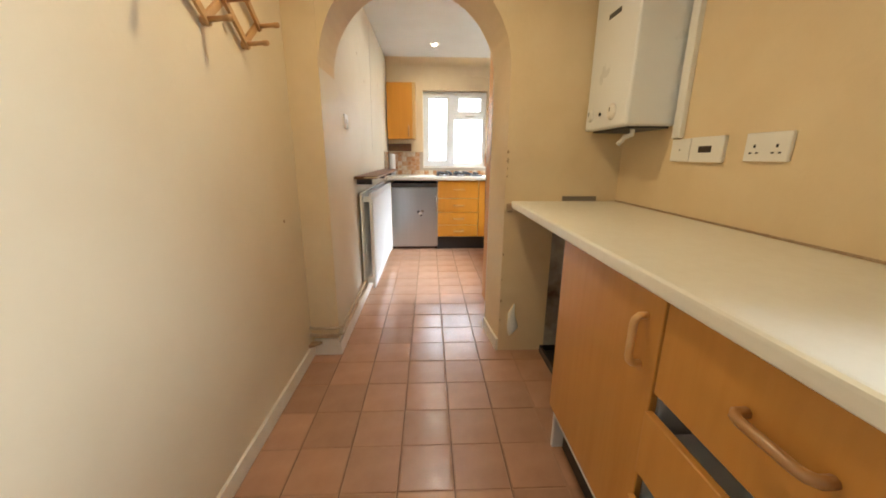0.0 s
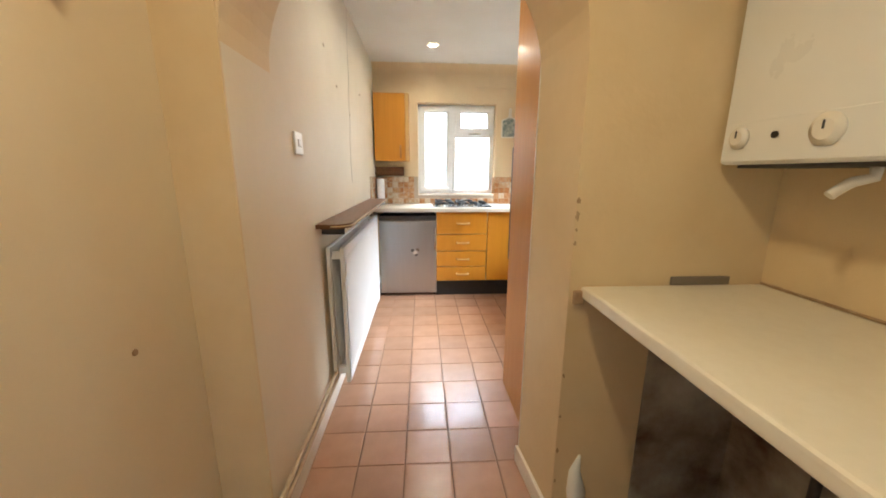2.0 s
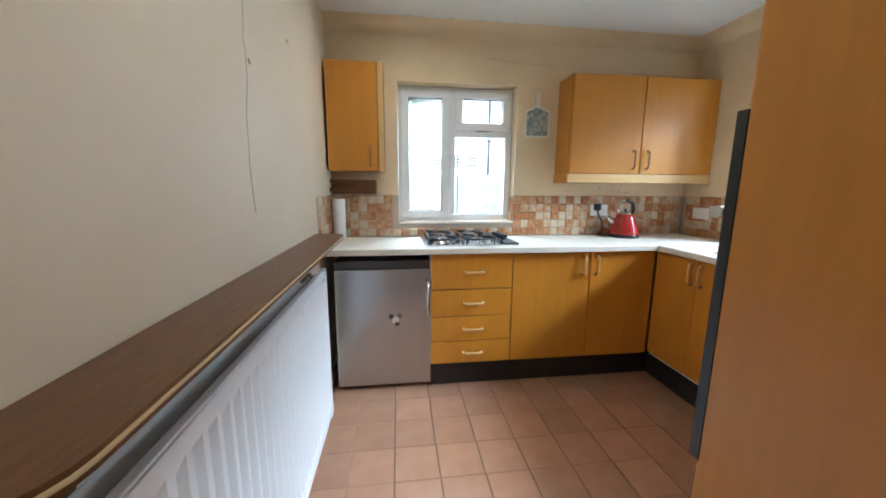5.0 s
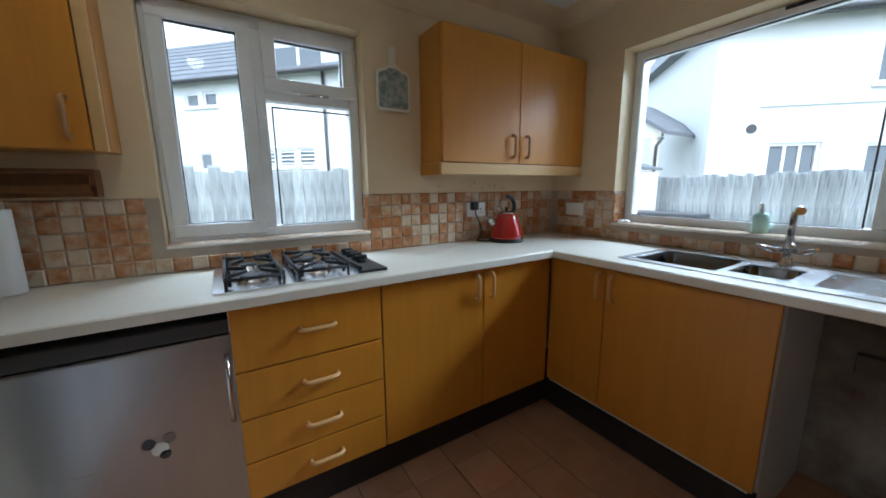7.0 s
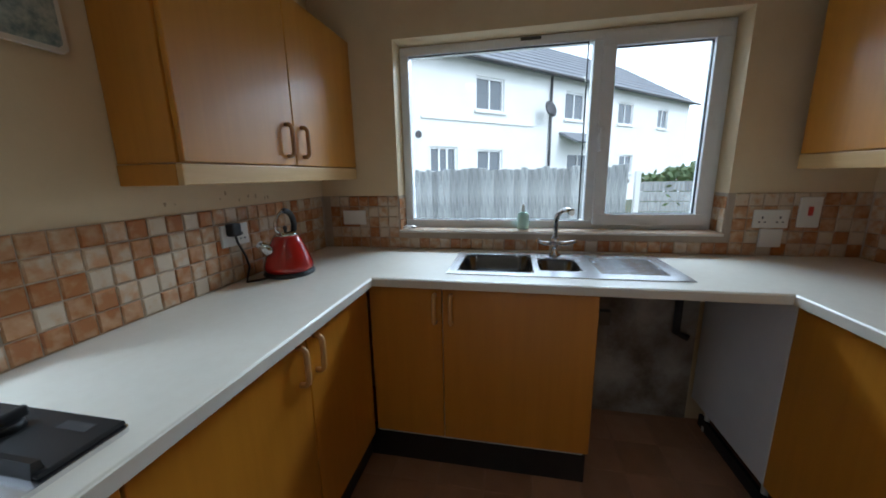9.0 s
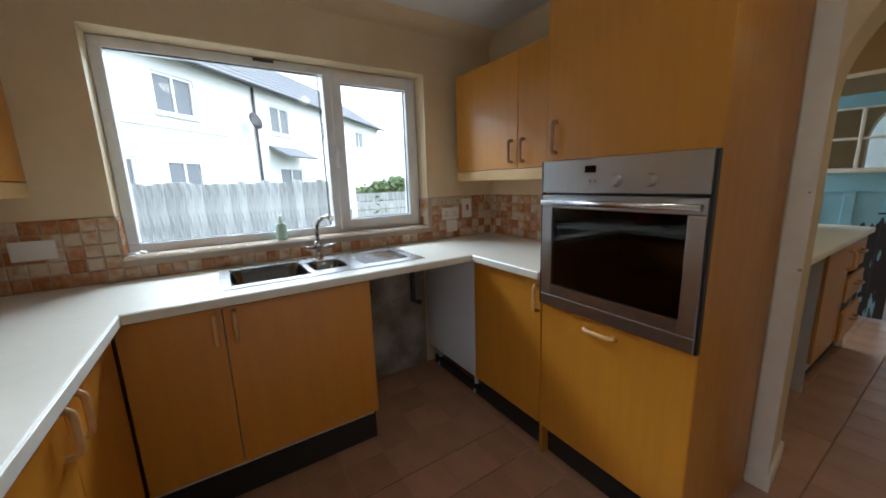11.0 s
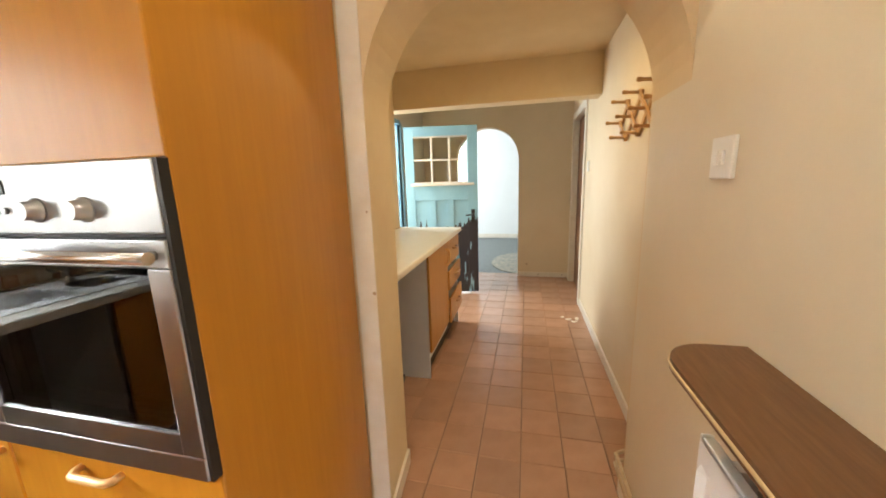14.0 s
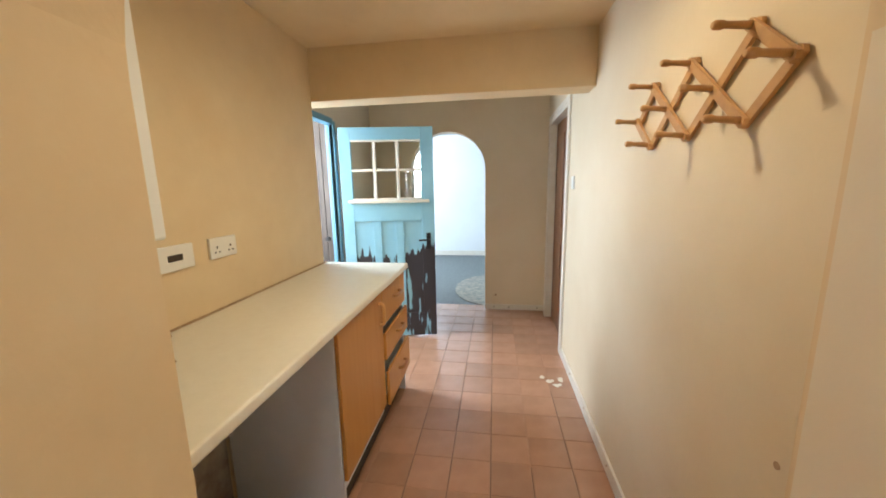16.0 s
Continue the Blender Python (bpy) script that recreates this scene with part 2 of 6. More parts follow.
def solid(name, bm, material_, label, category, kind="", base=(0, 0, 0), group=""):
    """A thing or a piece of the setting that is one mesh."""
    ob = new(name, mesh_of(name, bm, material_, base))
    ob.location = base
    ORIGIN[ob] = Vector(base)
    return tagged(ob, label, category, group, kind)


def box(x0, x1, y0, y1, z0, z1, bevel=0.0, bm=None, segments=2):
    own = bmesh.new()
    bmesh.ops.create_cube(own, size=1)
    for v in own.verts:
        v.co = Vector((x0 + (v.co.x + 0.5) * (x1 - x0), y0 + (v.co.y + 0.5) * (y1 - y0), z0 + (v.co.z + 0.5) * (z1 - z0)))
    if bevel:
        bmesh.ops.bevel(own, geom=own.edges[:], offset=bevel, segments=segments, affect='EDGES', profile=0.5)
    return own if bm is None else merge(bm, own)


def merge(bm, other):
    me = bpy.data.meshes.new("join")
    other.to_mesh(me)
    other.free()
    bm.from_mesh(me)
    bpy.data.meshes.remove(me)
    return bm


def prism(outline, axis, a, b, bm=None, other=None):
    """A closed outline pushed from a to b along an axis. outline: points in the other two axes, in order."""
    bm = bm or bmesh.new()
    put = {"x": lambda p, d: (d, p[0], p[1]), "y": lambda p, d: (p[0], d, p[1]), "z": lambda p, d: (p[0], p[1], d)}[axis]
    one = [bm.verts.new(put(p, a)) for p in outline]
    two = [bm.verts.new(put(p, b)) for p in (other or outline)]
    bm.faces.new(one)
    bm.faces.new(two[::-1])
    for i in range(len(one)):
        j = (i + 1) % len(one)
        bm.faces.new((one[i], two[i], two[j], one[j]))
    return bm


def tube(points, radius, sides=8, bm=None, caps=True):
    bm = bm or bmesh.new()
    pts = [Vector(p) for p in points]
    radii = radius if isinstance(radius, (list, tuple)) else [radius] * len(pts)
    rings, side = [], None
    for i, p in enumerate(pts):
        way = (pts[min(i + 1, len(pts) - 1)] - pts[max(i - 1, 0)]).normalized()
        if side is None:
            side = way.orthogonal().normalized()
        side = (side - way * side.dot(way)).normalized()
        up = way.cross(side)
        rings.append([bm.verts.new(p + radii[i] * (math.cos(k * math.tau / sides) * side + math.sin(k * math.tau / sides) * up)) for k in range(sides)])
    for r, q in zip(rings, rings[1:]):
        for k in range(sides):
            f = bm.faces.new((r[k], r[(k + 1) % sides], q[(k + 1) % sides], q[k]))
            f.smooth = True
    if caps:
        bm.faces.new(rings[0][::-1])
        bm.faces.new(rings[-1])
    return bm


def lathe(profile, x, y, sides=28, bm=None):
    """Profile points (radius, z) turned about the upright at x, y."""
    bm = bm or bmesh.new()
    rings = [[bm.verts.new((x + r * math.cos(k * math.tau / sides), y + r * math.sin(k * math.tau / sides), z)) for k in range(sides)] for r, z in profile]
    for r, q in zip(rings, rings[1:]):
        for k in range(sides):
            bm.faces.new((r[k], r[(k + 1) % sides], q[(k + 1) % sides], q[k])).smooth = True
    bm.faces.new(rings[0][::-1])
    bm.faces.new(rings[-1])
    return bm


def disc(centre, normal, radius, depth, sides=20, bm=None):
    c, n = Vector(centre), Vector(normal).normalized()
    return tube([c, c + n * depth], radius, sides, bm)


def arc(cx, cz, r, a0, a1, n):
    return [(cx + r * math.cos(radians(a0 + (a1 - a0) * i / n)), cz + r * math.sin(radians(a0 + (a1 - a0) * i / n))) for i in range(n + 1)]


def rounded(x0, x1, y0, y1, r, n=4):
    """The outline of a rectangle with rounded corners."""
    out = []
    for cx, cy, a in ((x1 - r, y1 - r, 0), (x0 + r, y1 - r, 90), (x0 + r, y0 + r, 180), (x1 - r, y0 + r, 270)):
        out += arc(cx, cy, r, a, a + 90, n)
    return out


def bow_handle(parent, p, along, out, length=0.115, r=0.0085, mat=None):
    """A bow handle centred on p, lying along one axis and standing out along another."""
    p, a, o = Vector(p), Vector(along), Vector(out)
    h, d = length / 2, 0.028
    pts = [p - a * h, p - a * h + o * d * 0.6, p - a * (h - 0.008) + o * d * 0.9, p - a * (h - 0.018) + o * d,
           p + a * (h - 0.018) + o * d, p + a * (h - 0.008) + o * d * 0.9, p + a * h + o * d * 0.6, p + a * h]
    return part("handle", tube(pts, r, 8), mat or M_HANDLE, parent, "lacquered beech bow handle")

# ---- structure ----
XL, XR, YW, YK, YC = -0.280, 2.37, 5.895, 3.29, 3.0   # kitchen's left and right walls, window wall, arch wall's two faces
XC, XD = -0.435, 1.262                                   # corridor's left and right walls
ZK, ZC, ZF = 2.30, 2.24, 2.31                          # ceilings: kitchen, corridor, far end
YB, YE = 1.33, -0.413                                    # beam, end wall


def wall(name, bm, mat, label):
    return solid(name, bm, mat, label, "wall", "structure")


# kitchen window wall with the opening of the small window
w = bmesh.new()
W1 = (0.172, 1.002, 1.0, 1.942)
for a in ((-0.55, W1[0], 0, 2.45), (W1[1], 2.62, 0, 2.45), (W1[0], W1[1], 0, W1[2]), (W1[0], W1[1], W1[3], 2.45)):
    box(a[0], a[1], YW, YW + 0.24, a[2], a[3], bm=w)
wall("wall_north", w, M_CREAM, "cream painted kitchen wall with a small window opening")
# kitchen right wall with the wide window's opening
w = bmesh.new()
W2 = (3.84, 5.44, 0.996, 1.973)
for a in ((3.06, W2[0], 0, 2.45), (W2[1], YW, 0, 2.45), (W2[0], W2[1], 0, W2[2]), (W2[0], W2[1], W2[3], 2.45)):
    box(XR, XR + 0.24, a[0], a[1], a[2], a[3], bm=w)
wall("wall_east", w, M_CREAM, "cream painted kitchen wall with a wide window opening")
wall("wall_west_kitchen", box(-0.55, XL, YC, YW, 0, 2.45), M_PALE, "pale scuffed kitchen wall with hairline cracks")
# wall with the first arch
AX, AR, AZ = 0.1875, 0.4675, 1.545
AX2, AR2 = 0.171, 0.452            # the jamb leans in towards the kitchen
outline = [(AX + AR, 0), (XR, 0), (XR, 2.45), (XL, 2.45)] + [(XL, AZ)] + arc(AX, AZ, AR, 180, 0, 28)[1:]
outline2 = [(AX2 + AR2, 0), (XR, 0), (XR, 2.45), (XL, 2.45)] + [(XL, AZ)] + arc(AX2, AZ, AR2, 180, 0, 28)[1:]
arch_wall = wall("wall_arch", prism(outline, "y", YC, YK, other=outline2), M_CREAM, "cream plastered wall pierced by a round arch")
wall("wall_pier", box(-0.6, XL, YC - 0.008, YC, 0, 2.45), M_CREAM, "narrow cream return of the arch wall")
# corridor
w = bmesh.new()
DY0, DY1, DZ = -0.25, 0.62, 2.0
box(-0.6, XC, DY1, YC - 0.008, 0, 2.45, bm=w)
box(-0.6, XC, YE, DY0, 0, 2.45, bm=w)
box(-0.6, XC, DY0, DY1, DZ, 2.45, bm=w)
wall("wall_west_corridor", w, M_CORRIDOR, "long cream corridor wall with scuffs")
wall("wall_east_corridor", box(XD, XD + 0.14, YB - 0.03, YC, 0, 2.45), M_CREAM, "cream corridor wall behind the worktop")
wall("beam", box(XC, XD + 0.14, YB - 0.2, YB - 0.03, 1.93, 2.45, 0.004), M_CREAM, "cream boxed beam across the corridor")
# lobby side with the outer doorway
XO = 1.49
OY0, OY1, OZ = 0.54, 1.30, 1.96
w = bmesh.new()
box(XO, XO + 0.055, YE, OY0, 0, 2.45, bm=w)
box(XO, XO + 0.055, OY0, OY1, OZ, 2.45, bm=w)
wall("wall_east_lobby", w, M_PALE, "pale wall round the outer doorway")
w = box(XO + 0.055, 2.6, 0.18, 0.26, 0, 2.45)
box(XO + 0.055, 2.6, 1.43, 1.5, 0, 2.45, bm=w)
box(2.5, 2.6, 0.26, 1.43, 0, 2.45, bm=w)
wall("wall_porch", w, M_PALE, "plain wall of the porch outside the blue door")
# end wall with the second arch
BX, BR, BZ = 0.63, 0.41, 1.567
outline = [(BX + BR, 0), (XO + 0.055, 0), (XO + 0.055, 2.45), (-0.6, 2.45), (-0.6, 0), (BX - BR, 0)] + arc(BX, BZ, BR, 180, 0, 26)
wall("wall_end", prism(outline, "y", YE - 0.13, YE), M_CORRIDOR, "cream end wall pierced by a second round arch")
# far room
w = box(-1.6, 1.42, -3.74, -3.62, 0, 2.5)
box(2.1, 3.1, -3.74, -3.62, 0, 2.5, bm=w)
box(1.42, 2.1, -3.74, -3.62, 0, 0.95, bm=w)
box(1.42, 2.1, -3.74, -3.62, 2.1, 2.5, bm=w)
wall("wall_far_room", w, M_WHITEWALL, "pale blue-white wall of the far room")
w = box(-1.7, -1.6, -3.74, -0.517, 0, 2.5)
box(3.0, 3.1, -3.62, -0.517, 0, 2.5, bm=w)
box(-1.6, -0.6, -0.6, -0.517, 0, 2.5, bm=w)
box(XO + 0.055, 3.0, -0.6, -0.517, 0, 2.5, bm=w)
wall("wall_far_room_sides", w, M_WHITEWALL, "white side walls of the far room")
# ceilings
solid("ceiling", box(-0.55, 2.62, YK, YW + 0.24, ZK, ZK + 0.1), M_CEIL, "off-white kitchen ceiling with a cracked edge", "ceiling", "structure")
def cove(radius, x0, x1, y0, y1, top):
    """The rounded plaster that joins the east and north walls to the ceiling, mitred in their corner."""
    bm = bmesh.new()
    steps = 6
    for k_ in range(steps):
        a_, b_ = radians(90 * k_ / steps), radians(90 * (k_ + 1) / steps)
        da, ha, db, hb_ = radius * (1 - math.cos(a_)), radius * math.sin(a_), radius * (1 - math.cos(b_)), radius * math.sin(b_)
        za, zb = top - radius + ha, top - radius + hb_
        for quad in (((x1 - da, y0, za), (x1 - db, y0, zb), (x1 - db, y1 - db, zb), (x1 - da, y1 - da, za)),
                     ((x0, y1 - da, za), (x1 - da, y1 - da, za), (x1 - db, y1 - db, zb), (x0, y1 - db, zb))):
            f_ = bm.faces.new([bm.verts.new(p) for p in quad])
            f_.smooth = True
    bmesh.ops.remove_doubles(bm, verts=bm.verts, dist=0.0004)
    bmesh.ops.recalc_face_normals(bm, faces=bm.faces)
    return bm


solid("trim_cove", cove(0.085, XL, XR - 0.0005, YK, YW - 0.0005, ZK - 0.0005), M_CREAM, "rounded cream plaster where wall meets ceiling", "cove", "structure")
solid("plaster_ridge", tube([(XL + 0.02 + k_ * 0.26, YW - 0.0005, 2.138 - 0.009 * k_ + 0.004 * math.sin(k_ * 2.1)) for k_ in range(4, 11)], 0.0035, 6), M_CREAM, "faint filler ridge along the top of the wall", "plaster", "structure")
solid("ceiling_corridor", box(-0.6, XD + 0.14, YB - 0.03, YC, ZC, ZC + 0.1), M_CREAM, "cream corridor ceiling", "ceiling", "structure")
solid("ceiling_lobby", box(-0.6, 2.6, YE, YB - 0.2, ZF, ZF + 0.1), M_CEIL, "off-white ceiling by the end wall", "ceiling", "structure")
solid("ceiling_far_room", box(-1.7, 3.1, -3.74, YE - 0.13, 2.4, 2.5), M_WHITEWALL, "white ceiling of the far room", "ceiling", "structure")
# wall behind the first eye is the end wall; the floor lies under all rooms
floor = solid("floor", box(-0.6, 2.6, YE - 0.13, YW + 0.1, -0.2, -0.002), M_GROUT, "dark grouted bed under terracotta floor tiles", "floor", "structure")
solid("floor_far_room", box(-1.7, 3.1, -3.74, YE - 0.13, -0.2, -0.006), M_CARPET, "worn grey carpet of the far room", "carpet", "structure")


# skirting boards
def skirting(name, bm, label="chipped white gloss skirting board"):
    return solid(name, bm, M_GLOSS, label, "skirting", "structure")


def board(x0, x1, y0, y1, h, bm):
    return box(x0, x1, y0, y1, 0, h, 0.004, bm)


b = bmesh.new()
board(XC, XC + 0.014, DY1 + 0.07, YC - 0.008, 0.075, b)
skirting("baseboard", b)
b = bmesh.new()
board(XL, XL + 0.014, YC - 0.022, YW, 0.085, b)
board(XC + 0.014, XL, YC - 0.022, YC - 0.008, 0.105, b)
skirting("baseboard_kitchen", b)
b = bmesh.new()
prism([(AX + AR - 0.013, YC), (AX + AR + 0.001, YC), (AX2 + AR2 + 0.001, YK), (0.690, YK), (0.690, YK + 0.013), (AX2 + AR2 - 0.013, YK + 0.013)], "z", 0, 0.075, b)
skirting("baseboard_arch", b)
b = bmesh.new()
board(XC, BX - BR, YE, YE + 0.014, 0.062, b)
board(BX + BR, XO, YE, YE + 0.014, 0.062, b)
skirting("baseboard_end", b)
b = bmesh.new()
board(-1.6, 3.0, -3.62, -3.605, 0.1, b)
skirting("baseboard_far_room", b, "white skirting of the far room")
# quadrant trim on the kitchen corner of the arch
solid("trim", box(AX2 + AR2 - 0.003, 0.690, YK - 0.0, YK + 0.006, 0.076, 2.2, 0.002), M_GLOSS, "white painted corner strip beside the arch", "trim", "structure")


# ---- windows ----
def pane_frame(bm, x0, x1, z0, z1, y0, y1, w):
    """Four bars round an opening in the x, z plane."""
    box(x0, x1, y0, y1, z0, z0 + w, 0.004, bm)
    box(x0, x1, y0, y1, z1 - w, z1, 0.004, bm)
    box(x0, x0 + w, y0, y1, z0 + w, z1 - w, 0.004, bm)
    box(x1 - w, x1, y0, y1, z0 + w, z1 - w, 0.004, bm)
    return bm


def turn_to_x(bm, x, flip=True):
    """Lays a thing built in the x, z plane into the y, z plane at x: x becomes y, y becomes x."""
    for v in bm.verts:
        v.co = Vector((x + v.co.y, v.co.x, v.co.z))
    bmesh.ops.reverse_faces(bm, faces=bm.faces)
    return bm


def window(name, base, label, spans, z0, z1, place):
    """spans: (a0, a1, z0, z1, sash) fields of glass. place: moves a bmesh from the x, z plane at y = 0 to the wall."""
    t = thing(name, base, label, "window", kind="structure")
    a0, a1 = spans[0][0], spans[-1][1]
    bm = pane_frame(bmesh.new(), a0, a1, z0, z1, 0.0, 0.07, 0.045)
    for s in spans[:-1]:
        if abs(s[1] - a1) > 0.05:
            box(s[1] - 0.022, s[1] + 0.022, 0.002, 0.068, z0 + 0.045, z1 - 0.045, 0.004, bm)
    part("window_frame", place(bm), M_UPVC, t)
    for (s0, s1, b0, b1, sash) in spans:
        g0, g1, h0, h1 = s0 + 0.03, s1 - 0.03, b0 + 0.03, b1 - 0.03
        if sash:
            part("sash", place(pane_frame(bmesh.new(), g0 - 0.012, g1 + 0.012, h0 - 0.012, h1 + 0.012, -0.012, 0.05, sash)), M_UPVC, t)
            g0, g1, h0, h1 = g0 + sash - 0.012, g1 - sash + 0.012, h0 + sash - 0.012, h1 - sash + 0.012
        else:
            g0, g1, h0, h1 = s0 + 0.045, s1 - 0.022, b0 + 0.045, b1 - 0.045
        part("gasket", place(pane_frame(bmesh.new(), g0 - 0.002, g1 + 0.002, h0 - 0.002, h1 + 0.002, 0.012, 0.03, 0.006)), M_GASKET, t, "black rubber glazing gasket")
        p = part("pane", place(box(g0, g1, 0.022, 0.027, h0, h1)), M_GLASS, t, "clear double-glazed pane")
        p.visible_shadow = False
    return t


def on_north(bm):
    bmesh.ops.translate(bm, verts=bm.verts, vec=(0, YW + 0.09, 0))
    return bm


def on_east(bm):
    return turn_to_x(bm, XR + 0.115)


win1 = window("window_1", (0.57, YW + 0.09, W1[2]), "white plastic casement window with an open fanlight bar",
              [(0.174, 0.560, 1.005, 1.939, 0.055), (0.560, 1.0, 1.005, 1.630, 0.0), (0.560, 1.0, 1.630, 1.939, 0.055)], 1.005, 1.939, on_north)
part("transom", on_north(box(0.579, 0.953, 0.003, 0.067, 1.609, 1.655, 0.004)), M_UPVC, win1)
part("window_handle", on_north(box(0.560, 0.578, -0.045, -0.012, 1.38, 1.48, 0.006)), M_UPVC, win1, "white plastic window handle")
part("window_stay", on_north(tube([(0.72, -0.03, 1.642), (0.85, -0.03, 1.645)], 0.006)), M_CHROME, win1, "short fanlight handle")
win2 = window("window_2", (XR + 0.115, 4.65, W2[2]), "wide white plastic window with one fixed and one opening pane",
              [(3.842, 4.425, 1.001, 1.970, 0.062), (4.425, 5.438, 1.001, 1.970, 0.0)], 1.001, 1.970, on_east)
part("window_handle", on_east(box(4.385, 4.405, -0.05, -0.012, 1.40, 1.52, 0.006)), M_UPVC, win2, "white plastic window handle")
part("vent", on_east(box(4.7, 4.8, -0.006, 0.0, 1.95, 1.965, 0.002)), M_GREYPL, win2, "slim trickle vent")
for nm, bm in (("sill_north", box(W1[0], W1[1], YW - 0.012, YW + 0.088, 0.992, 1.004, 0.003)), ("sill_east", box(XR - 0.012, XR + 0.113, W2[0], W2[1], 0.988, 1.0, 0.003))):
    solid(nm, bm, M_GLOSS, "white tiled and painted window sill", "window sill", "structure")

# far room window
t = thing("window_3", (1.76, -3.62, 0.95), "far room window with dark glazing bars", "window", kind="structure")
part("window_frame", pane_frame(bmesh.new(), 1.42, 2.1, 0.95, 2.1, -3.70, -3.63, 0.05), M_UPVC, t)
part("mullion", box(1.735, 1.785, -3.69, -3.64, 1.0, 2.05, 0.004), M_UPVC, t)
part("pane", box(1.47, 2.05, -3.668, -3.664, 1.0, 2.05), M_GLASS, t).visible_shadow = False

# ---- kitchen units ----
YF, XF, YO = 5.405, 1.80, 3.895     # fronts of the three runs
T = 0.018


def door_leaf(parent, a0, a1, front, z0, z1, axis, handle_at, along, bevel=0.003, name="door", mat=None):
    """A leaf on a unit. axis '-y', '-x' or '+y' is the way it faces; handle_at (a, z) on the leaf."""
    if axis == "-y":
        bm, p, o = box(a0, a1, front, front + T, z0, z1, bevel), (handle_at[0], front, handle_at[1]), (0, -1, 0)
        al = (1, 0, 0) if along == "h" else (0, 0, 1)
    elif axis == "+y":
        bm, p, o = box(a0, a1, front - T, front, z0, z1, bevel), (handle_at[0], front, handle_at[1]), (0, 1, 0)
        al = (1, 0, 0) if along == "h" else (0, 0, 1)
    else:
        bm, p, o = box(front, front + T, a0, a1, z0, z1, bevel), (front, handle_at[0], handle_at[1]), (-1, 0, 0)
        al = (0, 1, 0) if along == "h" else (0, 0, 1)
    leaf = part(name, bm, mat or M_BEECH, parent)
    bow_handle(leaf, p, al, o, mat=M_HANDLE if handle_at[1] > 1.4 else M_HANDLE_PALE)
    return leaf


ZT = 0.856
# drawers
u = thing("drawer_unit", (0.62, 5.65, 0.12), "four-drawer beech base unit under the hob", "drawers", "kitchen base units")
part("body", box(0.350, 0.852, YF + T + 0.003, YW - 0.01, 0.16, ZT), M_CARCASS, u)
for z0, z1 in ((0.643, ZT), (0.473, 0.638), (0.313, 0.468), (0.166, 0.308)):
    door_leaf(u, 0.352, 0.850, YF, z0, z1, "-y", (0.612, z0 + (z1 - z0) * 0.5), "h", name="drawer_front")
# double cupboard
u = thing("base_cupboard", (1.34, 5.65, 0.12), "two-door beech base cupboard beside the drawers", "cupboard", "kitchen base units")
part("body", box(0.854, 1.798, YF + T + 0.003, YW - 0.01, 0.16, ZT), M_CARCASS, u)
door_leaf(u, 0.856, 1.352, YF, 0.166, ZT, "-y", (1.308, 0.775), "v")
door_leaf(u, 1.357, 1.792, YF, 0.166, ZT, "-y", (1.392, 0.775), "v")
# sink unit
u = thing("sink_cupboard", (2.08, 4.96, 0.12), "two-door beech cupboard under the sink", "cupboard", "kitchen base units")
c = box(XF + 0.052, XR - 0.02, 4.500, 4.517, 0.0, 0.862)
part("side_panel", c, M_CARCASS, u, "white melamine end panel")
part("body", box(XF + T + 0.003, XF + 0.04, 4.518, 5.40, 0.16, ZT), M_CARCASS, u)
door_leaf(u, 5.092, 5.398, XF, 0.182, ZT, "-x", (5.118, 0.775), "v")
door_leaf(u, 4.500, 5.088, XF, 0.182, ZT, "-x", (5.052, 0.775), "v")
# corner unit by the oven
u = thing("corner_cupboard", (1.53, 3.6, 0.12), "single-door beech base cupboard beside the oven", "cupboard", "kitchen base units")
part("body", box(1.304, 1.80, YK + 0.01, YO - T - 0.003, 0.16, ZT), M_CARCASS, u)
door_leaf(u, 1.304, 1.790, YO, 0.155, ZT, "+y", (1.325, 0.775), "v")
part("side_panel", box(1.792, 2.33, YO - T, YO, 0.155, 0.858, 0.002), M_CARCASS, u, "pale grey-white blank end panel")
for lx in (1.86, 2.28):
    part("leg", lathe([(0.018, 0.0), (0.018, 0.02), (0.012, 0.03), (0.012, 0.15)], lx, YO - 0.06, 12), M_WHITEPL, u, "white plastic unit leg")
# plinths
for nm, bm in (("plinth", box(0.350, XF + 0.05, YF + 0.05, YF + 0.066, 0.0, 0.160)), ("plinth", box(XF + 0.05, XF + 0.066, 4.500, YF + 0.05, 0.0, 0.16)),
               ("plinth", box(0.706, 1.80, YO - 0.062, YO - 0.046, 0.0, 0.148)), ("plinth", box(1.80, 2.33, YO - 0.062, YO - 0.046, 0.0, 0.06))):
    solid(nm, bm, M_PLINTH, "black plinth board under the kitchen units", "plinth", group="plinths")


